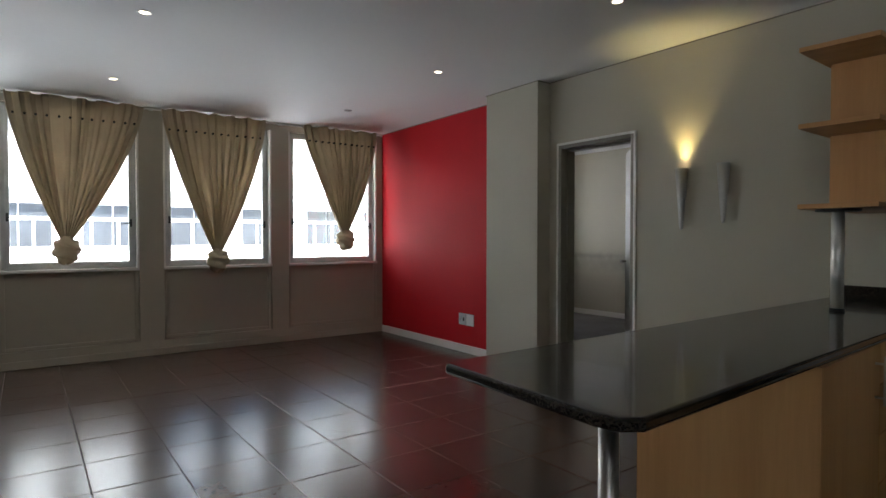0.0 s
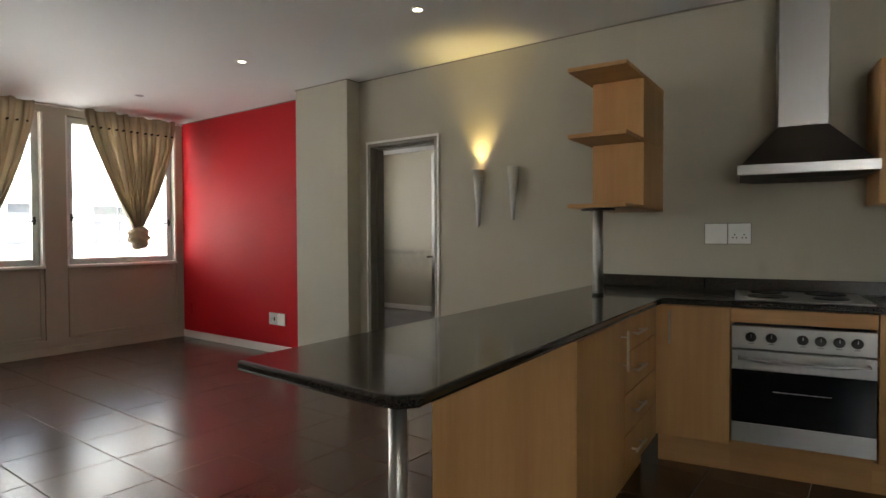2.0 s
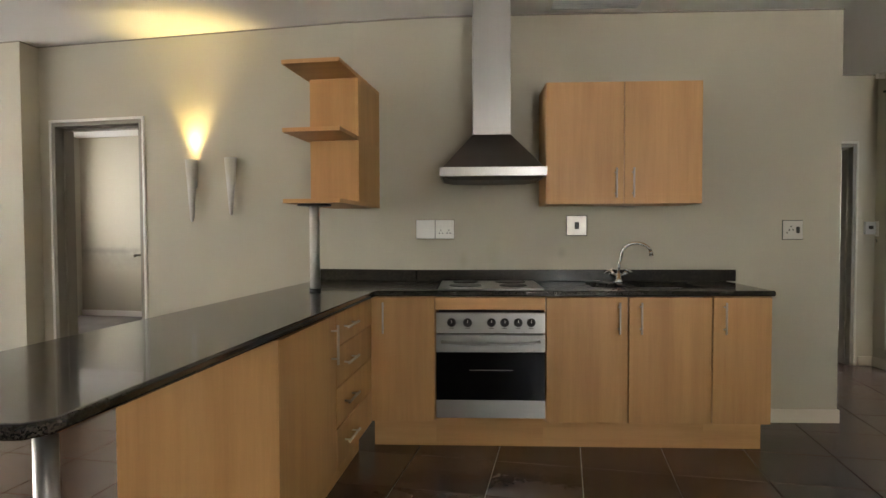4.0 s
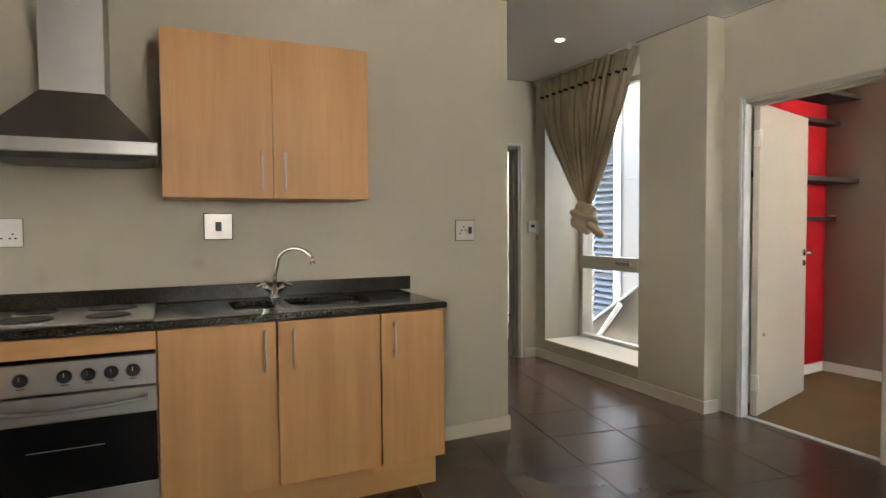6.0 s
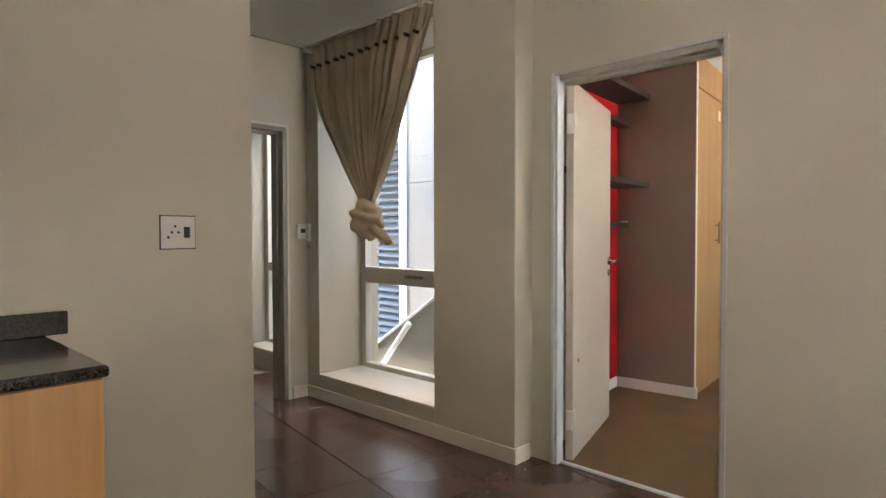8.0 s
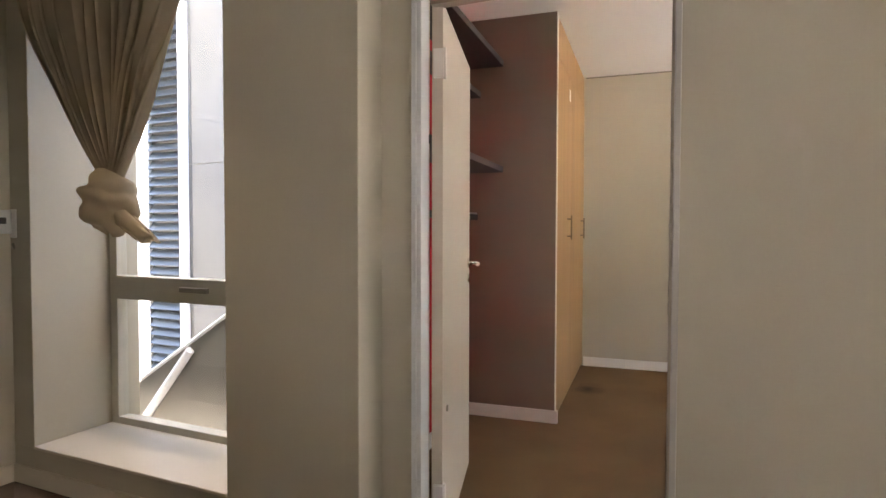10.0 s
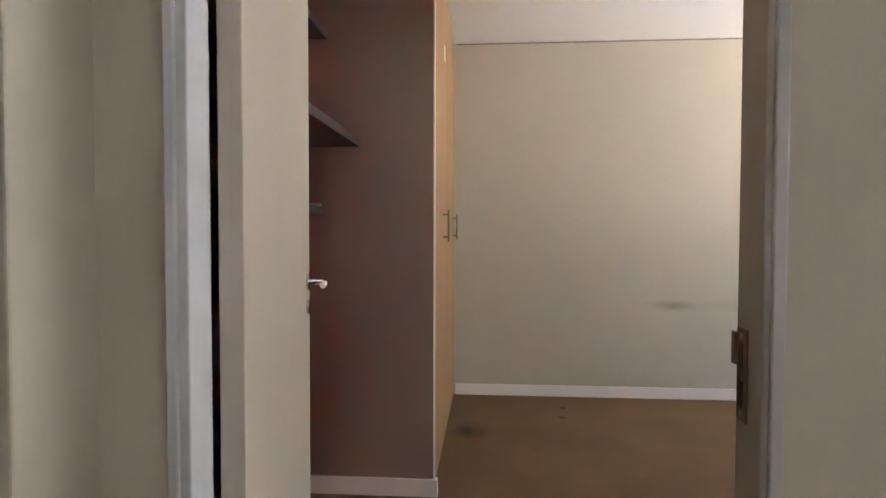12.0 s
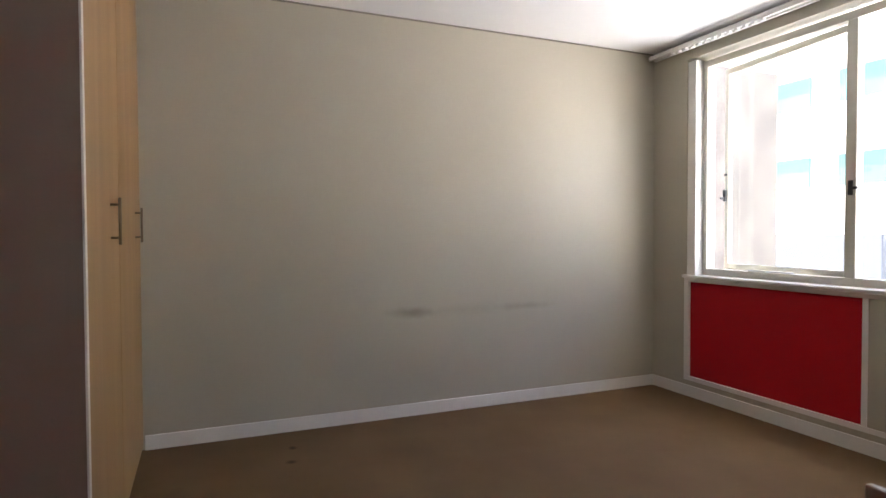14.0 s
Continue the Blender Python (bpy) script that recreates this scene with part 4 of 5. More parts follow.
base_unit("base_cabinet", -2.88, -2.512, [], "beech veneer corner base cabinet with one door", [0.085], 0.015)
base_unit("base_cabinet", -1.908, -1.016, [0.444], "beech veneer base cabinet with two doors under the sink", [0.392, 0.508], top=0.70)
base_unit("base_cabinet", -1.016, -0.702, [], "narrow beech veneer base cabinet at the worktop end", [0.06])
t = thing("oven_housing", pose(-2.512, 0, 0), "beech veneer housing round the built-in oven", "cabinet", "kitchen base units")
part("side", boxes((0.001, 0.006, -0.56, -0.02, 0.175, 0.866)), M_WOOD, t)
part("side", boxes((0.598, 0.603, -0.56, -0.02, 0.175, 0.866)), M_WOOD, t)
part("fascia", boxes((0.002, 0.602, -0.579, -0.56, 0.792, 0.862), bev=0.0015), M_WOOD_H, t)
part("plinth", boxes((0.0, 0.604, -0.465, -0.45, 0.0, 0.173)), M_WOOD_H, t)

ov = thing("oven", pose(-2.506, -0.58, 0.2), "built-in stainless steel oven with a black glass door", "oven")
W_ = 0.594
part("body", boxes((0.01, W_ - 0.01, 0.02, 0.5, 0.0, 0.57)), M_BLACK, ov)
part("control_panel", boxes((0, W_, -0.012, 0.02, 0.465, 0.578), bev=0.003), M_STEEL, ov)
dr = part("door", boxes((0, W_, -0.014, 0.018, 0.362, 0.458), (0, W_, -0.014, 0.018, 0.0, 0.098), bev=0.003), M_STEEL, ov)
part("glass", boxes((0.001, W_ - 0.001, -0.012, 0.016, 0.098, 0.362), bev=0.002), M_BLACKGLASS, dr, "black glass oven window")
part("rack", boxes((0.18, 0.42, -0.0128, -0.012, 0.262, 0.265)), M_STEEL, dr)
hp = [(0.03 + (W_ - 0.06) * k / 14, -0.05 - 0.012 * math.sin(math.pi * k / 14), 0.425 - 0.012 * math.sin(math.pi * k / 14)) for k in range(15)]
bm = bar(hp, 0.008, 10)
tube(bm, [(0.035, -0.014, 0.425), (0.035, -0.052, 0.425)], 0.007, 8)
tube(bm, [(W_ - 0.035, -0.014, 0.425), (W_ - 0.035, -0.052, 0.425)], 0.007, 8)
part("handle", bm, M_STEEL, dr, "curved steel towel-rail handle")
for x in (0.085, 0.172, 0.302, 0.374, 0.447, 0.517):
    kb = part("knob", bar([(x, -0.012, 0.524), (x, -0.016, 0.524), (x, -0.034, 0.524)], [0.024, 0.0205, 0.018], 20), M_BLACK, ov, "black rotary knob")
    part("pointer", boxes((x - 0.0015, x + 0.0015, -0.0348, -0.034, 0.526, 0.541)), M_PLASTIC, kb)
    part("mark", boxes((x - 0.012, x + 0.012, -0.0126, -0.012, 0.492, 0.495)), M_BLACK, ov)

wu = thing("wall_cabinet", pose(-1.876, 0, 1.377), "beech veneer wall cabinet with two doors", "cabinet")
part("body", boxes((0, 0.892, -0.322, -0.001, 0, 0.70), bev=0.001), M_WOOD, wu)
for a, b, hx in ((0.002, 0.445, 0.398), (0.449, 0.89, 0.496)):
    d = part("door", boxes((a, b, -0.342, -0.323, 0.0, 0.70), bev=0.0015), M_WOOD, wu)
    handle(d, hx, -0.342, 0.035, 0.205)

# peninsula: local x towards the kitchen, y along it to the wall
PEN = pose(-2.84, -0.604, 0, 0, 0, -4.4)
pu = thing("drawer_cabinet", PEN @ pose(-0.02, -0.62, 0), "beech veneer peninsula cabinet with a door and four drawers", "cabinet")
part("body", boxes((-0.56, -0.02, -0.635, 0.66, 0.175, 0.866)), M_WOOD, pu)
part("plinth", boxes((-0.10, -0.085, -0.635, 0.66, 0, 0.173)), M_WOOD_H, pu, "wooden plinth board")


def side_handle(parent, y0, y1, z0, z1):
    bm = bar([(0.03, y0, z0), (0.03, y1, z1)], 0.006, 10)
    for f in (0.15, 0.85):
        q = (y0 + (y1 - y0) * f, z0 + (z1 - z0) * f)
        tube(bm, [(0, *q), (0.03, *q)], 0.0045, 8)
    part("handle", bm, M_HANDLE, parent, "brushed steel bar handle")


part("filler", boxes((-0.03, -0.006, 0.62, 0.70, 0.175, 0.862)), M_WOOD, pu, "veneer corner filler")
d = part("door", boxes((-0.019, 0.0, -0.636, -0.022, 0.175, 0.862), bev=0.0015), M_WOOD, pu)
side_handle(d, -0.085, -0.085, 0.655, 0.825)
for z0, z1, zh in ((0.715, 0.862, 0.79), (0.535, 0.712, 0.625), (0.355, 0.532, 0.445), (0.175, 0.352, 0.265)):
    d = part("drawer_front", boxes((-0.019, 0.0, -0.018, 0.62, z0, z1 - 0.002), bev=0.0015), M_WOOD, pu)
    side_handle(d, 0.08, 0.26, zh, zh)
pl = thing("end_panel", PEN @ pose(-0.02, -1.256, 0), "beech veneer end panel closing the peninsula cabinet", "panel")
part("board", boxes((-0.575, 0.0, -0.019, -0.0015, 0.0, 0.866), bev=0.0015), M_WOOD, pl)
part("edge_strip", boxes((-0.0005, 0.0015, -0.0185, -0.002, 0.0, 0.866)), M_WOOD, pl, "thin veneer edge strip")
bp = thing("back_panel", PEN @ pose(-0.595, -1.256, 0), "beech veneer back panel of the peninsula cabinet", "panel")
part("board", boxes((-0.018, 0.0, 0.0, 1.25, 0.0, 0.866), bev=0.0015), M_WOOD, bp)
lg = thing("support_leg", pose(-3.282, -2.496, 0), "round brushed steel leg under the peninsula end", "leg")
part("tube", bar([(0, 0, 0.02), (0, 0, 0.866)], 0.026, 28), M_DUCT, lg)
part("foot", bar([(0, 0, 0), (0, 0, 0.02)], 0.03, 28), M_BLACK, lg)

# worktop with sink cut-outs
wt = thing("worktop", pose(-2.0, 0, 0.87), "polished dark granite worktop with a rounded edge", "worktop")
OUTLINE = [(-0.70, -0.004), (-2.66, -0.004), (-3.335, 0.107), (-3.652, -2.60), (-3.668, -2.655), (-3.655, -2.70), (-3.14, -2.812), (-3.09, -2.81), (-3.052, -2.772), (-2.84, -0.604), (-0.70, -0.605)]
bm = bmesh.new()
prism(bm, [(x + 2.0, y) for x, y in OUTLINE], 0, 0.03, 0.009, 3)
slab = part("slab", bm, M_GRANITE, wt)
SINKS = [(-1.615, -1.435, -0.43, -0.13), (-1.365, -1.005, -0.45, -0.12)]
for x0, x1, y0, y1 in SINKS:
    bm = bmesh.new()
    box(bm, x0 + 2, x1 + 2, y0, y1, -0.05, 0.1)
    bmesh.ops.bevel(bm, geom=[e for e in bm.edges if abs(e.verts[0].co.z - e.verts[1].co.z) > 0.1], offset=0.05, segments=5, affect="EDGES", profile=0.5)
    cut = obj("cutter", bm, M_GRANITE)
    cut.matrix_world = wt.matrix_world.copy()
    bpy.context.view_layer.update()
    md = slab.modifiers.new("hole", "BOOLEAN")
    md.operation, md.object, md.solver = "DIFFERENCE", cut, "EXACT"
    bpy.context.view_layer.update()
    me = bpy.data.meshes.new_from_object(slab.evaluated_get(bpy.context.evaluated_depsgraph_get()))
    slab.modifiers.clear()
    slab.data = me
    bpy.data.objects.remove(cut)
part("splashback", boxes((-0.66, 1.355, -0.022, -0.002, 0.0305, 0.103), bev=0.003), M_GRANITE_DULL, wt, "low granite upstand along the wall")
bm = bmesh.new()
prism(bm, [(-0.665, -0.024), (-0.66, -0.003), (-1.325, 0.108), (-1.33, 0.086)], 0.0305, 0.103, 0.002, 2)
part("splashback", bm, M_GRANITE_DULL, wt, "low granite upstand along the wall")

sk = thing("sink", pose(-1.3, -0.28, 0.87), "stainless steel double bowl sink set under the worktop", "sink")
for x0, x1, y0, y1 in SINKS:
    bm = bmesh.new()
    box(bm, x0 + 1.3 - 0.004, x1 + 1.3 + 0.004, y0 + 0.276, y1 + 0.284, -0.15, 0.002)
    bmesh.ops.bevel(bm, geom=[e for e in bm.edges if e.verts[0].co.z < -0.1 or e.verts[1].co.z < -0.1], offset=0.045, segments=5, affect="EDGES", profile=0.5)
    bmesh.ops.delete(bm, geom=[f for f in bm.faces if all(v.co.z > 0 for v in f.verts)], context="FACES")
    b = part("bowl", bm, M_STEEL, sk, "pressed steel bowl", True)
    s_ = b.modifiers.new("thickness", "SOLIDIFY")
    s_.thickness = 0.0015
    xc, yc = (x0 + x1) / 2 + 1.3, (y0 + y1) / 2 + 0.28
    part("drain", bar([(xc, yc, -0.149), (xc, yc, -0.143)], 0.035, 20), M_CHROME, b)
tp = thing("tap", pose(-1.39, -0.075, 0.90), "chrome mixer tap with a swan neck and cross handles", "tap")
part("base", bar([(0, 0, 0), (0, 0, 0.006), (0, 0, 0.012), (0, 0, 0.055)], [0.03, 0.03, 0.022, 0.017], 20), M_CHROME, tp)
sp = [(0, 0, 0.05), (0.004, -0.004, 0.12), (0.014, -0.015, 0.17)] + [(0.014 + 0.075 * (1 - math.cos(a)), -0.015 - 0.06 * (1 - math.cos(a)), 0.17 + 0.075 * math.sin(a)) for a in np.linspace(0.25, 2.75, 12)]
part("spout", bar(sp, 0.0095, 14), M_CHROME, tp, "curved chrome swan-neck spout")
e = sp[-1]
part("nozzle", bar([e, (e[0] + 0.003, e[1], e[2] - 0.03)], 0.0125, 14), M_CHROME, tp)
for sx in (-1, 1):
    a_ = part("arm", bar([(0, 0, 0.025), (sx * 0.035, -0.006, 0.05), (sx * 0.05, -0.008, 0.062)], [0.014, 0.013, 0.016], 14), M_CHROME, tp)
    bm = bar([(sx * 0.035, -0.008, 0.085), (sx * 0.085, -0.008, 0.058)], 0.006, 10)
    tube(bm, [(sx * 0.06, -0.04, 0.072), (sx * 0.06, 0.024, 0.072)], 0.006, 10)
    part("cross_handle", bm, M_CHROME, a_)

hb = thing("hob", pose(-2.205, -0.325, 0.90), "stainless steel hob with four dark solid plates", "hob")
part("tray", boxes((-0.29, 0.29, -0.25, 0.25, 0.0, 0.009), bev=0.004), M_STEEL, hb)
for x, y, r_ in ((-0.14, -0.11, 0.09), (0.13, -0.11, 0.075), (-0.14, 0.12, 0.075), (0.13, 0.12, 0.09)):
    p = part("hot_plate", bar([(x, y, 0.009), (x, y, 0.016), (x, y, 0.018)], [r_ + 0.006, r_, r_ - 0.008], 32), M_BLACK, hb, "dark cast hot plate")
    part("ring", bar([(x, y, 0.009), (x, y, 0.0115)], r_ + 0.012, 32), M_STEEL, p)

# extractor hood
hd = thing("extractor_hood", pose(-2.188, 0, 1.53), "stainless steel chimney extractor hood", "hood")
bm = bmesh.new()
box(bm, -0.30, 0.30, -0.48, -0.002, 0, 0.052, 0.003)
part("rim", bm, M_STEEL, hd)
bm = bmesh.new()
lo = [bm.verts.new(p) for p in ((-0.285, -0.465, 0.052), (0.285, -0.465, 0.052), (0.285, -0.003, 0.052), (-0.285, -0.003, 0.052))]
hi = [bm.verts.new(p) for p in ((-0.112, -0.28, 0.262), (0.112, -0.28, 0.262), (0.112, -0.003, 0.262), (-0.112, -0.003, 0.262))]
for k in range(4):
    bm.faces.new((lo[k], lo[(k + 1) % 4], hi[(k + 1) % 4], hi[k]))
bm.faces.new(hi); bm.faces.new(lo[::-1])
bmesh.ops.bevel(bm, geom=list(bm.edges), offset=0.002, segments=1, affect="EDGES")
# darker than rim and duct, as the dark reflection is in the colour
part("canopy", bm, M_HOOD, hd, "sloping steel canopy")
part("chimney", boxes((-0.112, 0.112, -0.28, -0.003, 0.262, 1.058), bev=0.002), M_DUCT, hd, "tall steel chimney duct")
bm = bmesh.new()
lo = [bm.verts.new(p) for p in ((-0.22, -0.40, -0.016), (0.22, -0.40, -0.016), (0.22, -0.05, -0.016), (-0.22, -0.05, -0.016))]
hi = [bm.verts.new(p) for p in ((-0.29, -0.47, -0.001), (0.29, -0.47, -0.001), (0.29, -0.01, -0.001), (-0.29, -0.01, -0.001))]
for k in range(4):
    bm.faces.new((lo[k], hi[k], hi[(k + 1) % 4], lo[(k + 1) % 4]))
bm.faces.new(lo)
part("filter", bm, M_BLACK, hd, "grey grease filter")

# open corner shelf and its post
sh = thing("corner_shelf", pose(-2.90, 0.028, 1.372, 0, 0, -6.5), "beech veneer open shelf unit with three boards", "shelf")
for z in (0.0, 0.372, 0.725):
    part("board", boxes((-0.315, 0.0, -0.79, -0.004, z, z + 0.022), bev=0.0015), M_WOOD_H, sh)
for z0, z1 in ((0.022, 0.372), (0.394, 0.725)):
    part("back_panel", boxes((-0.29, -0.018, -0.46, -0.442, z0, z1)), M_WOOD, sh)
    part("side_panel", boxes((-0.018, -0.001, -0.46, -0.005, z0, z1)), M_WOOD, sh)
po = thing("shelf_post", pose(-3.16, -0.625, 0.90), "brushed steel post between worktop and corner shelf", "post")
part("tube", bar([(0, 0, 0.014), (0, 0, 0.460)], 0.027, 28), M_STEEL_V, po)
part("foot", bar([(0, 0, 0), (0, 0, 0.014)], 0.031, 28), M_BLACK, po, "black rubber foot")
part("flange", bar([(0, 0, 0.460), (0, 0, 0.471)], 0.09, 32), M_BLACK, po, "black round fixing flange")

# ---- switches and sockets ----


def plate(name, m, w, h, label, category, kind="switch", mat_=M_PLASTIC, back=M_FRAME):
    """Face plate on a wall that faces -y; its centre is the origin."""
    t = thing(name, m, label, category)
    part("back_box", boxes((-w / 2 - 0.004, w / 2 + 0.004, -0.004, -0.0005, -h / 2 - 0.004, h / 2 + 0.004), bev=0.001), back, t)
    part("face", boxes((-w / 2, w / 2, -0.010, -0.004, -h / 2, h / 2), bev=0.002), mat_, t)
    if kind == "isolator":
        part("rocker", boxes((-0.014, 0.014, -0.0155, -0.010, -0.022, 0.022), bev=0.002), M_BLACK, t, "dark rocker switch")
    if kind == "socket":
        for x, z in ((-0.024, 0.0), (0.0, 0.0), (-0.012, 0.022), (-0.036, -0.018)):
            part("pin_hole", bar([(x, -0.0101, z), (x, -0.0108, z)], 0.005, 10), M_BLACK, t)
        part("rocker", boxes((0.018, 0.04, -0.0145, -0.010, -0.02, 0.02), bev=0.002), M_BLACK, t, "dark rocker switch")
    if kind == "double":
        for x in (-0.025, 0.025):
            part("rocker", boxes((x - 0.011, x + 0.011, -0.0145, -0.010, 0.012, 0.034), bev=0.002), mat_, t)
            for dx, dz in ((0, -0.006), (-0.010, -0.024), (0.010, -0.024)):
                part("pin_hole", bar([(x + dx, -0.0101, dz), (x + dx, -0.0108, dz)], 0.0042, 10), M_BLACK, t)
    return t


plate("blank_plate", pose(-2.602, -0.001, 1.233), 0.118, 0.118, "white square blank wall plate beside the hob", "wall plate")
plate("double_socket", pose(-2.478, -0.001, 1.233), 0.118, 0.118, "white double socket plate beside the hob", "socket", "double")
plate("isolator_switch", pose(-1.637, 0, 1.254), 0.125, 0.122, "silver square isolator switch with a dark rocker", "switch", "isolator", M_PLATE, M_BLACK)
plate("single_socket", pose(-0.292, 0, 1.222), 0.120, 0.115, "silver square wall socket with a dark switch", "socket", "socket", M_PLATE, M_BLACK)
plate("single_socket", KINK @ pose(-4.25, 0.089, 0.36), 0.12, 0.12, "grey wall socket on the red wall", "socket", "socket", M_FRAME_L)
plate("blank_plate", KINK @ pose(-4.115, 0.086, 0.36), 0.12, 0.12, "white square wall plate tilted on the red wall", "wall plate")
plate("blank_plate", KINK @ pose(-5.88, 0.089, 0.36), 0.12, 0.12, "dull red painted-over wall plate on the red wall", "wall plate", "switch", M_RED, M_RED)
plate("single_socket", KINK @ pose(-4.35, 3.619, 0.36), 0.12, 0.12, "white wall socket in the next room", "socket", "socket")
ic = thing("intercom", pose(1.245, 1.598, 1.235), "beige door intercom with a dark screen and handset", "intercom")
part("body", boxes((-0.045, 0.045, -0.03, 0, -0.055, 0.055), bev=0.004), M_FRAME_L, ic)
part("screen", boxes((-0.02, 0.02, -0.032, -0.03, -0.01, 0.02)), M_BLACK, ic)
part("handset", boxes((0.05, 0.085, -0.05, 0, -0.075, 0.06), bev=0.006), M_PLASTIC, ic, "white handset")
part("cord", bar([(0.065, -0.02, -0.07), (0.055, -0.03, -0.13), (0.045, -0.03, -0.10)], 0.006, 8), M_FRAME, ic)

# ---- sconces and downlights ----
for k, (a, z0, z1) in enumerate(((-1.592, 1.292, 1.720), (-1.293, 1.335, 1.726))):
    s = thing("wall_sconce", KINK @ pose(a, 0, z0), "slim silver cone wall sconce, " + ("switched on" if k == 0 else "switched off"), "wall lamp", "cone sconces")
    hgt = z1 - z0
    bm = bmesh.new()
    rings = []
    for t_, r_ in ((0.0, 0.006), (0.04, 0.012), (0.5, 0.026), (1.0, 0.041), (1.0, 0.037), (0.85, 0.032)):
        rings.append([bm.verts.new((math.cos(g) * r_, -0.046 + math.sin(g) * r_, t_ * hgt)) for g in [math.tau * n / 28 for n in range(28)]])
    for r0, r1 in zip(rings, rings[1:]):
        for n in range(28):
            bm.faces.new((r0[n], r0[(n + 1) % 28], r1[(n + 1) % 28], r1[n])).smooth = True
    bm.faces.new(rings[0][::-1]); bm.faces.new(rings[-1])
    part("shade", bm, M_SCONCE, s, "tapered silver cone shade")
    part("bracket", boxes((-0.012, 0.012, -0.03, 0, hgt * 0.55, hgt * 0.7), bev=0.003), M_SCONCE, s)
    bm = bmesh.new()
    bmesh.ops.create_uvsphere(bm, u_segments=16, v_segments=10, radius=0.016)
    bmesh.ops.translate(bm, verts=bm.verts, vec=(0, -0.046, hgt * 0.945))
    part("bulb", bm, M_BULB if k == 0 else M_PLASTIC, s, "glowing warm bulb" if k == 0 else "unlit bulb", True)
    if k == 0:
        L = bpy.data.lights.new("sconce_lamp", "SPOT")
        L.energy, L.color, L.spot_size, L.spot_blend, L.shadow_soft_size = 2.4, (1.0, 0.80, 0.32), radians(78), 1.0, 0.02
        lo_ = new("sconce_lamp", L)
        lo_.matrix_world = KINK @ pose(a, -0.05, z1 + 0.006, 180)


def downlight(m, on, z, cat_group):
    t = thing("downlight", m, "recessed round ceiling downlight, " + ("lit" if on else "unlit"), "downlight", cat_group)
    bm = bmesh.new()
    rings = []
    for r_, zz in ((0.042, 0.0), (0.041, -0.004), (0.030, -0.005), (0.027, -0.001)):
        rings.append([bm.verts.new((math.cos(g) * r_, math.sin(g) * r_, zz)) for g in [math.tau * n / 28 for n in range(28)]])
    for r0, r1 in zip(rings, rings[1:]):
        for n in range(28):
            bm.faces.new((r0[n], r0[(n + 1) % 28], r1[(n + 1) % 28], r1[n])).smooth = True
    part("bezel", bm, M_TRIM if on else M_STEEL, t, "round bezel ring")
    part("lamp", bar([(0, 0, -0.0005), (0, 0, -0.0035)], 0.027, 24), M_HALOGEN if on else M_FRAME, t, "glowing halogen lamp" if on else "dark unlit lamp")
    if on:
        L = bpy.data.lights.new("downlight_lamp", "SPOT")
        L.energy, L.color, L.spot_size, L.spot_blend, L.shadow_soft_size = 1.4, (1.0, 0.84, 0.6), radians(75), 0.8, 0.03
        o = new("downlight_lamp", L)
        o.matrix_world = m @ pose(0, 0, -0.008)


for a, b, on in ((-3.171, -0.995, True), (-1.413, -0.98, True), (-3.17, -3.15, True), (-4.947, -3.125, True), (-4.92, -0.94, False)):
    downlight(KINK @ pose(a, b, H), on, H, "ceiling downlights")
downlight(pose(0.745, 0.485, H), True, H, "ceiling downlights")
vt = thing("ceiling_vent", pose(-1.56, -0.17, H), "flat white ceiling vent above the kitchen", "vent")
part("frame", boxes((-0.29, 0.29, -0.09, 0.09, -0.012, -0.0005), bev=0.003), M_TRIM, vt)
for k in range(5):
    part("slat", boxes((-0.26, 0.26, -0.066 + k * 0.028, -0.05 + k * 0.028, -0.017, -0.012), bev=0.001), M_FRAME_L, vt)

# ---- bedroom closet and shelves ----
cz = thing("closet", BED @ pose(3.12, -0.02, 0), "built-in closet with brown side panel and two veneer doors", "closet")
part("side_panel", boxes((0.0, 0.02, -0.565, 0.018, 0.0, HB - 0.002), bev=0.001), M_CLOSET, cz, "matt brown side panel")
part("edge_strip", boxes((-0.002, 0.026, -0.572, -0.5655, 0.0, HB - 0.002), bev=0.001), M_TRIM, cz, "white edge strip")
part("body", boxes((0.026, 1.648, -0.545, 0.018, 0.03, HB - 0.003)), M_BLACK, cz, "dark inside of the closet")
part("plinth", boxes((0.026, 1.648, -0.55, -0.545, 0.0, 0.03)), M_CLOSET_DOOR, cz)
part("header", boxes((0.026, 1.648, -0.562, -0.546, 2.289, HB - 0.003)), M_CLOSET_DOOR, cz, "veneer panel above the doors")
for a, b, hx in ((0.032, 0.784, 0.545), (0.790, 1.646, 1.40)):
    d = part("door", boxes((a, b, -0.566, -0.547, 0.03, 2.277), bev=0.0015), M_CLOSET_DOOR, cz, "veneer closet door")
    handle(d, hx, -0.566, 1.135, 1.305, "z", M_BRONZE)
part("notice", boxes((0.62, 0.68, -0.5675, -0.566, 2.12, 2.20)), M_PLASTIC, cz, "small white sticker")
for z, dep, x0 in ((2.225, 0.255, 1.60), (2.04, 0.11, 1.60), (1.565, 0.255, 1.60), (1.265, 0.09, 1.60)):
    s = thing("wall_shelf", BED @ pose(x0, 0, z), "dark brown floating shelf on the red niche wall", "shelf", "niche shelves")
    part("board", boxes((0.0, 3.118 - x0, -dep, -0.001, 0, 0.036), bev=0.002), M_DARKWOOD, s)
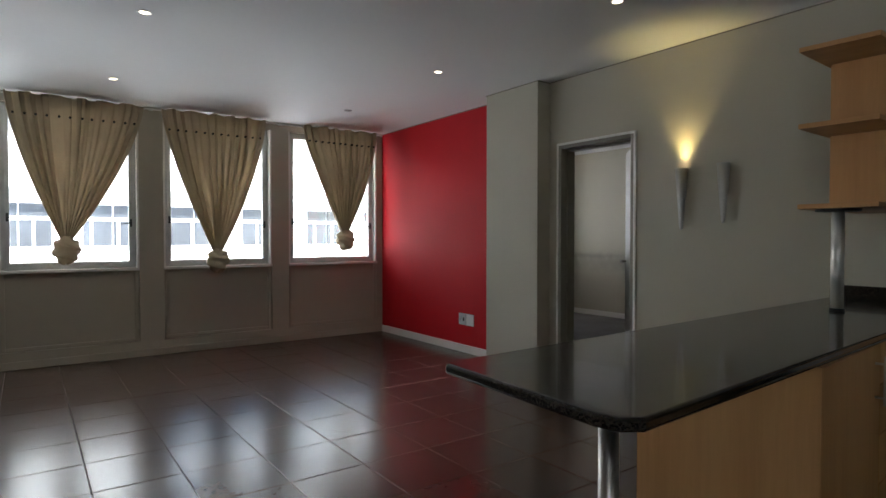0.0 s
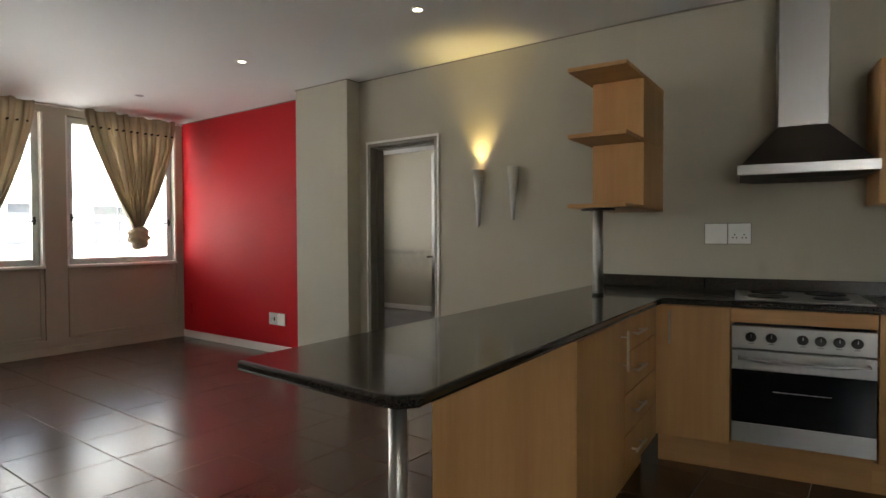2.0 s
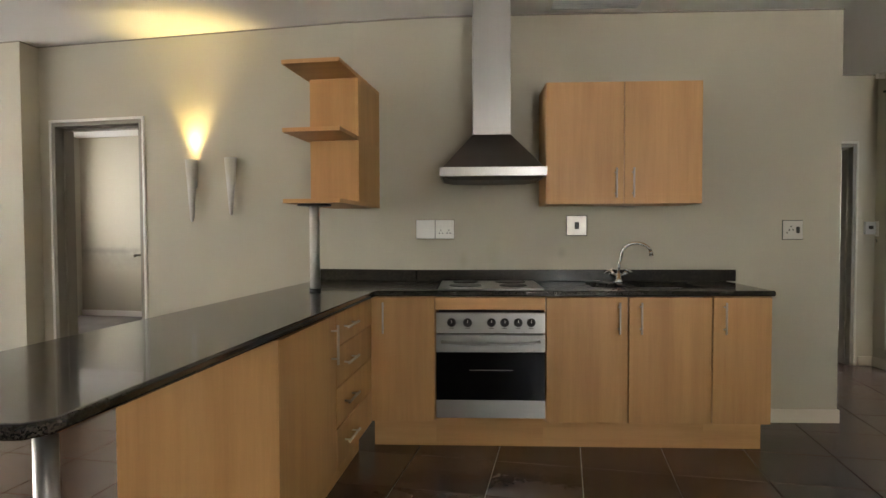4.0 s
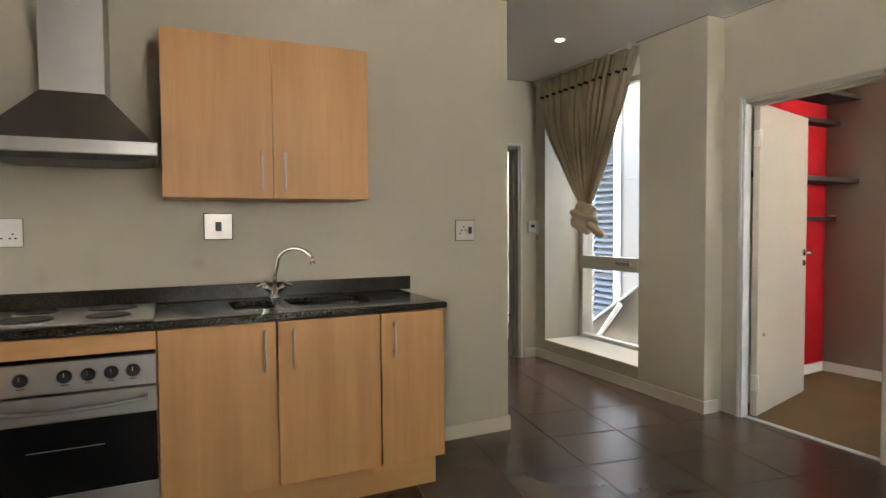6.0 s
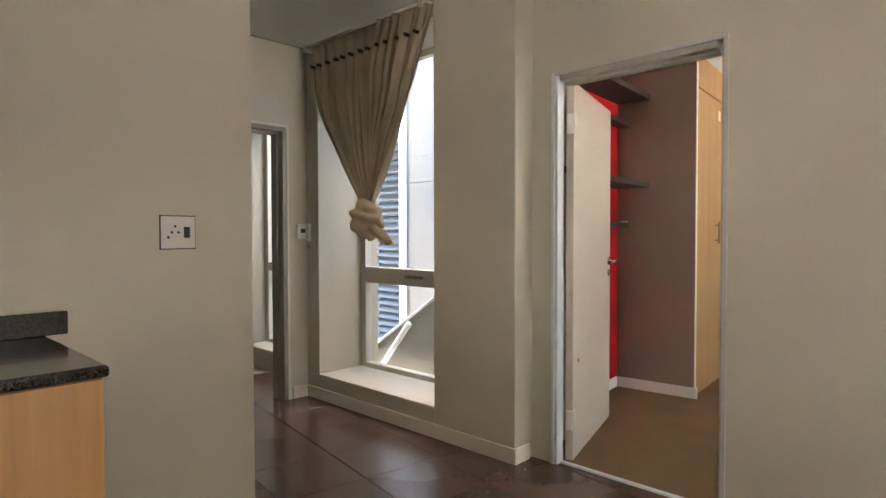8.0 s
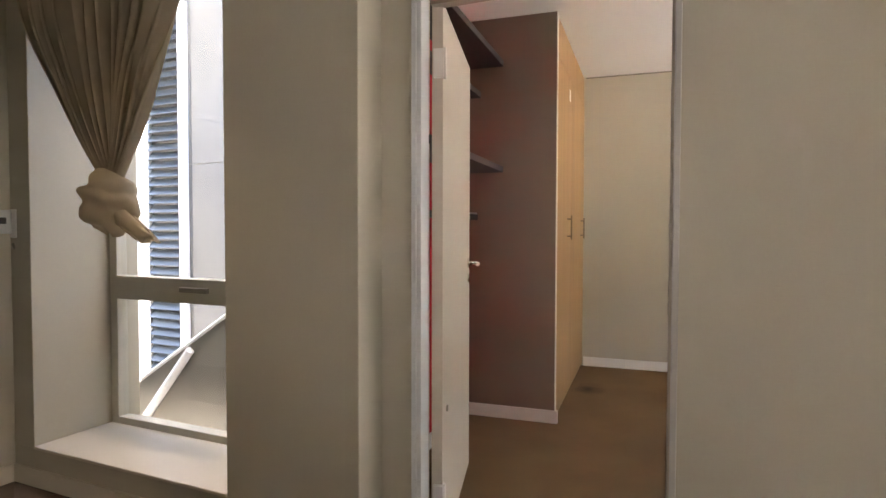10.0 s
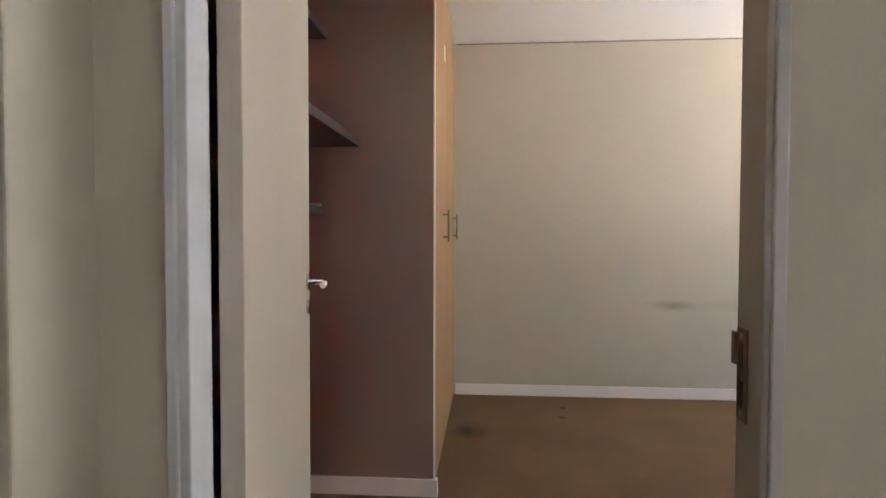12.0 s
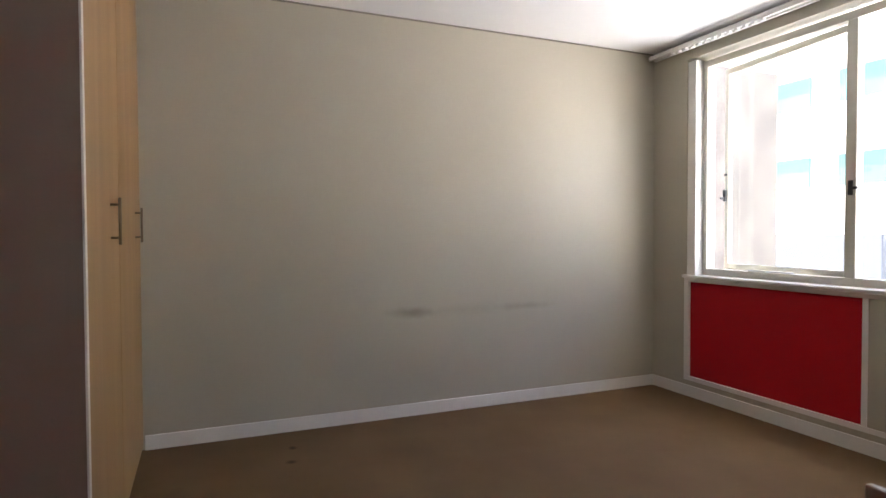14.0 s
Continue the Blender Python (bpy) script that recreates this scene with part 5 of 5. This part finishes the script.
bx = thing("bracket_end", BED @ pose(3.10, -0.075, 1.301), "small pale metal clip on the lowest shelf", "clip")
part("clip", boxes((-0.02, 0.012, -0.012, 0.03, 0, 0.012), bev=0.002), M_FRAME_L, bx)

# ---- floor tiles, laid square to the living room ----
TA, TB = 0.445, 0.415
bm = bmesh.new()
box(bm, -TA / 2 + 0.0022, TA / 2 - 0.0022, -TB / 2 + 0.0022, TB / 2 - 0.0022, -0.009, 0.0)
bmesh.ops.bevel(bm, geom=[e for e in bm.edges if e.verts[0].co.z == 0 and e.verts[1].co.z == 0], offset=0.0018, segments=1, affect="EDGES")
me_tile = bpy.data.meshes.new("tile")
bm.to_mesh(me_tile)
bm.free()
me_tile.materials.append(M_TILE)
rest = []
count = 0
rng = random.Random(5)
for i in range(-10, 18):
    for j in range(-12, 16):
        a, b = -2.98 + TA * (i + 0.5), -3.50 + TB * (j + 0.5)
        p = KINK @ Vector((a, b, 0))
        if a < -6.2 or p.y < -6.2 or p.x > 1.7 or p.y > 3.5:
            continue
        if b > 0.45 and not (p.x > -0.3 and p.y < 3.5):
            continue
        m = KINK @ pose(a, b, rng.uniform(-0.0006, 0.0004), rng.uniform(-0.12, 0.12), rng.uniform(-0.12, 0.12), 0)
        near = (b > -4.3 and p.x < -2.2) or (p.x >= -2.2 and p.y > -2.6)
        if near and count < 300:
            o = new("tile", me_tile)
            o.parent = floor
            o.matrix_basis = m
            count += 1
        else:
            rest.append(m)
bm = bmesh.new()
for m in rest:
    vs = [m @ Vector((x, y, z)) for z in (-0.009, 0) for x, y in ((-TA / 2 + 0.002, -TB / 2 + 0.002), (TA / 2 - 0.002, -TB / 2 + 0.002), (TA / 2 - 0.002, TB / 2 - 0.002), (-TA / 2 + 0.002, TB / 2 - 0.002))]
    vs = [bm.verts.new(v) for v in vs]
    bm.faces.new(vs[4:])
    for k in range(4):
        bm.faces.new((vs[k], vs[(k + 1) % 4], vs[4 + (k + 1) % 4], vs[4 + k]))
o = part("tiles_far", bm, M_TILE, floor)
tagged(o, kind="stuff")
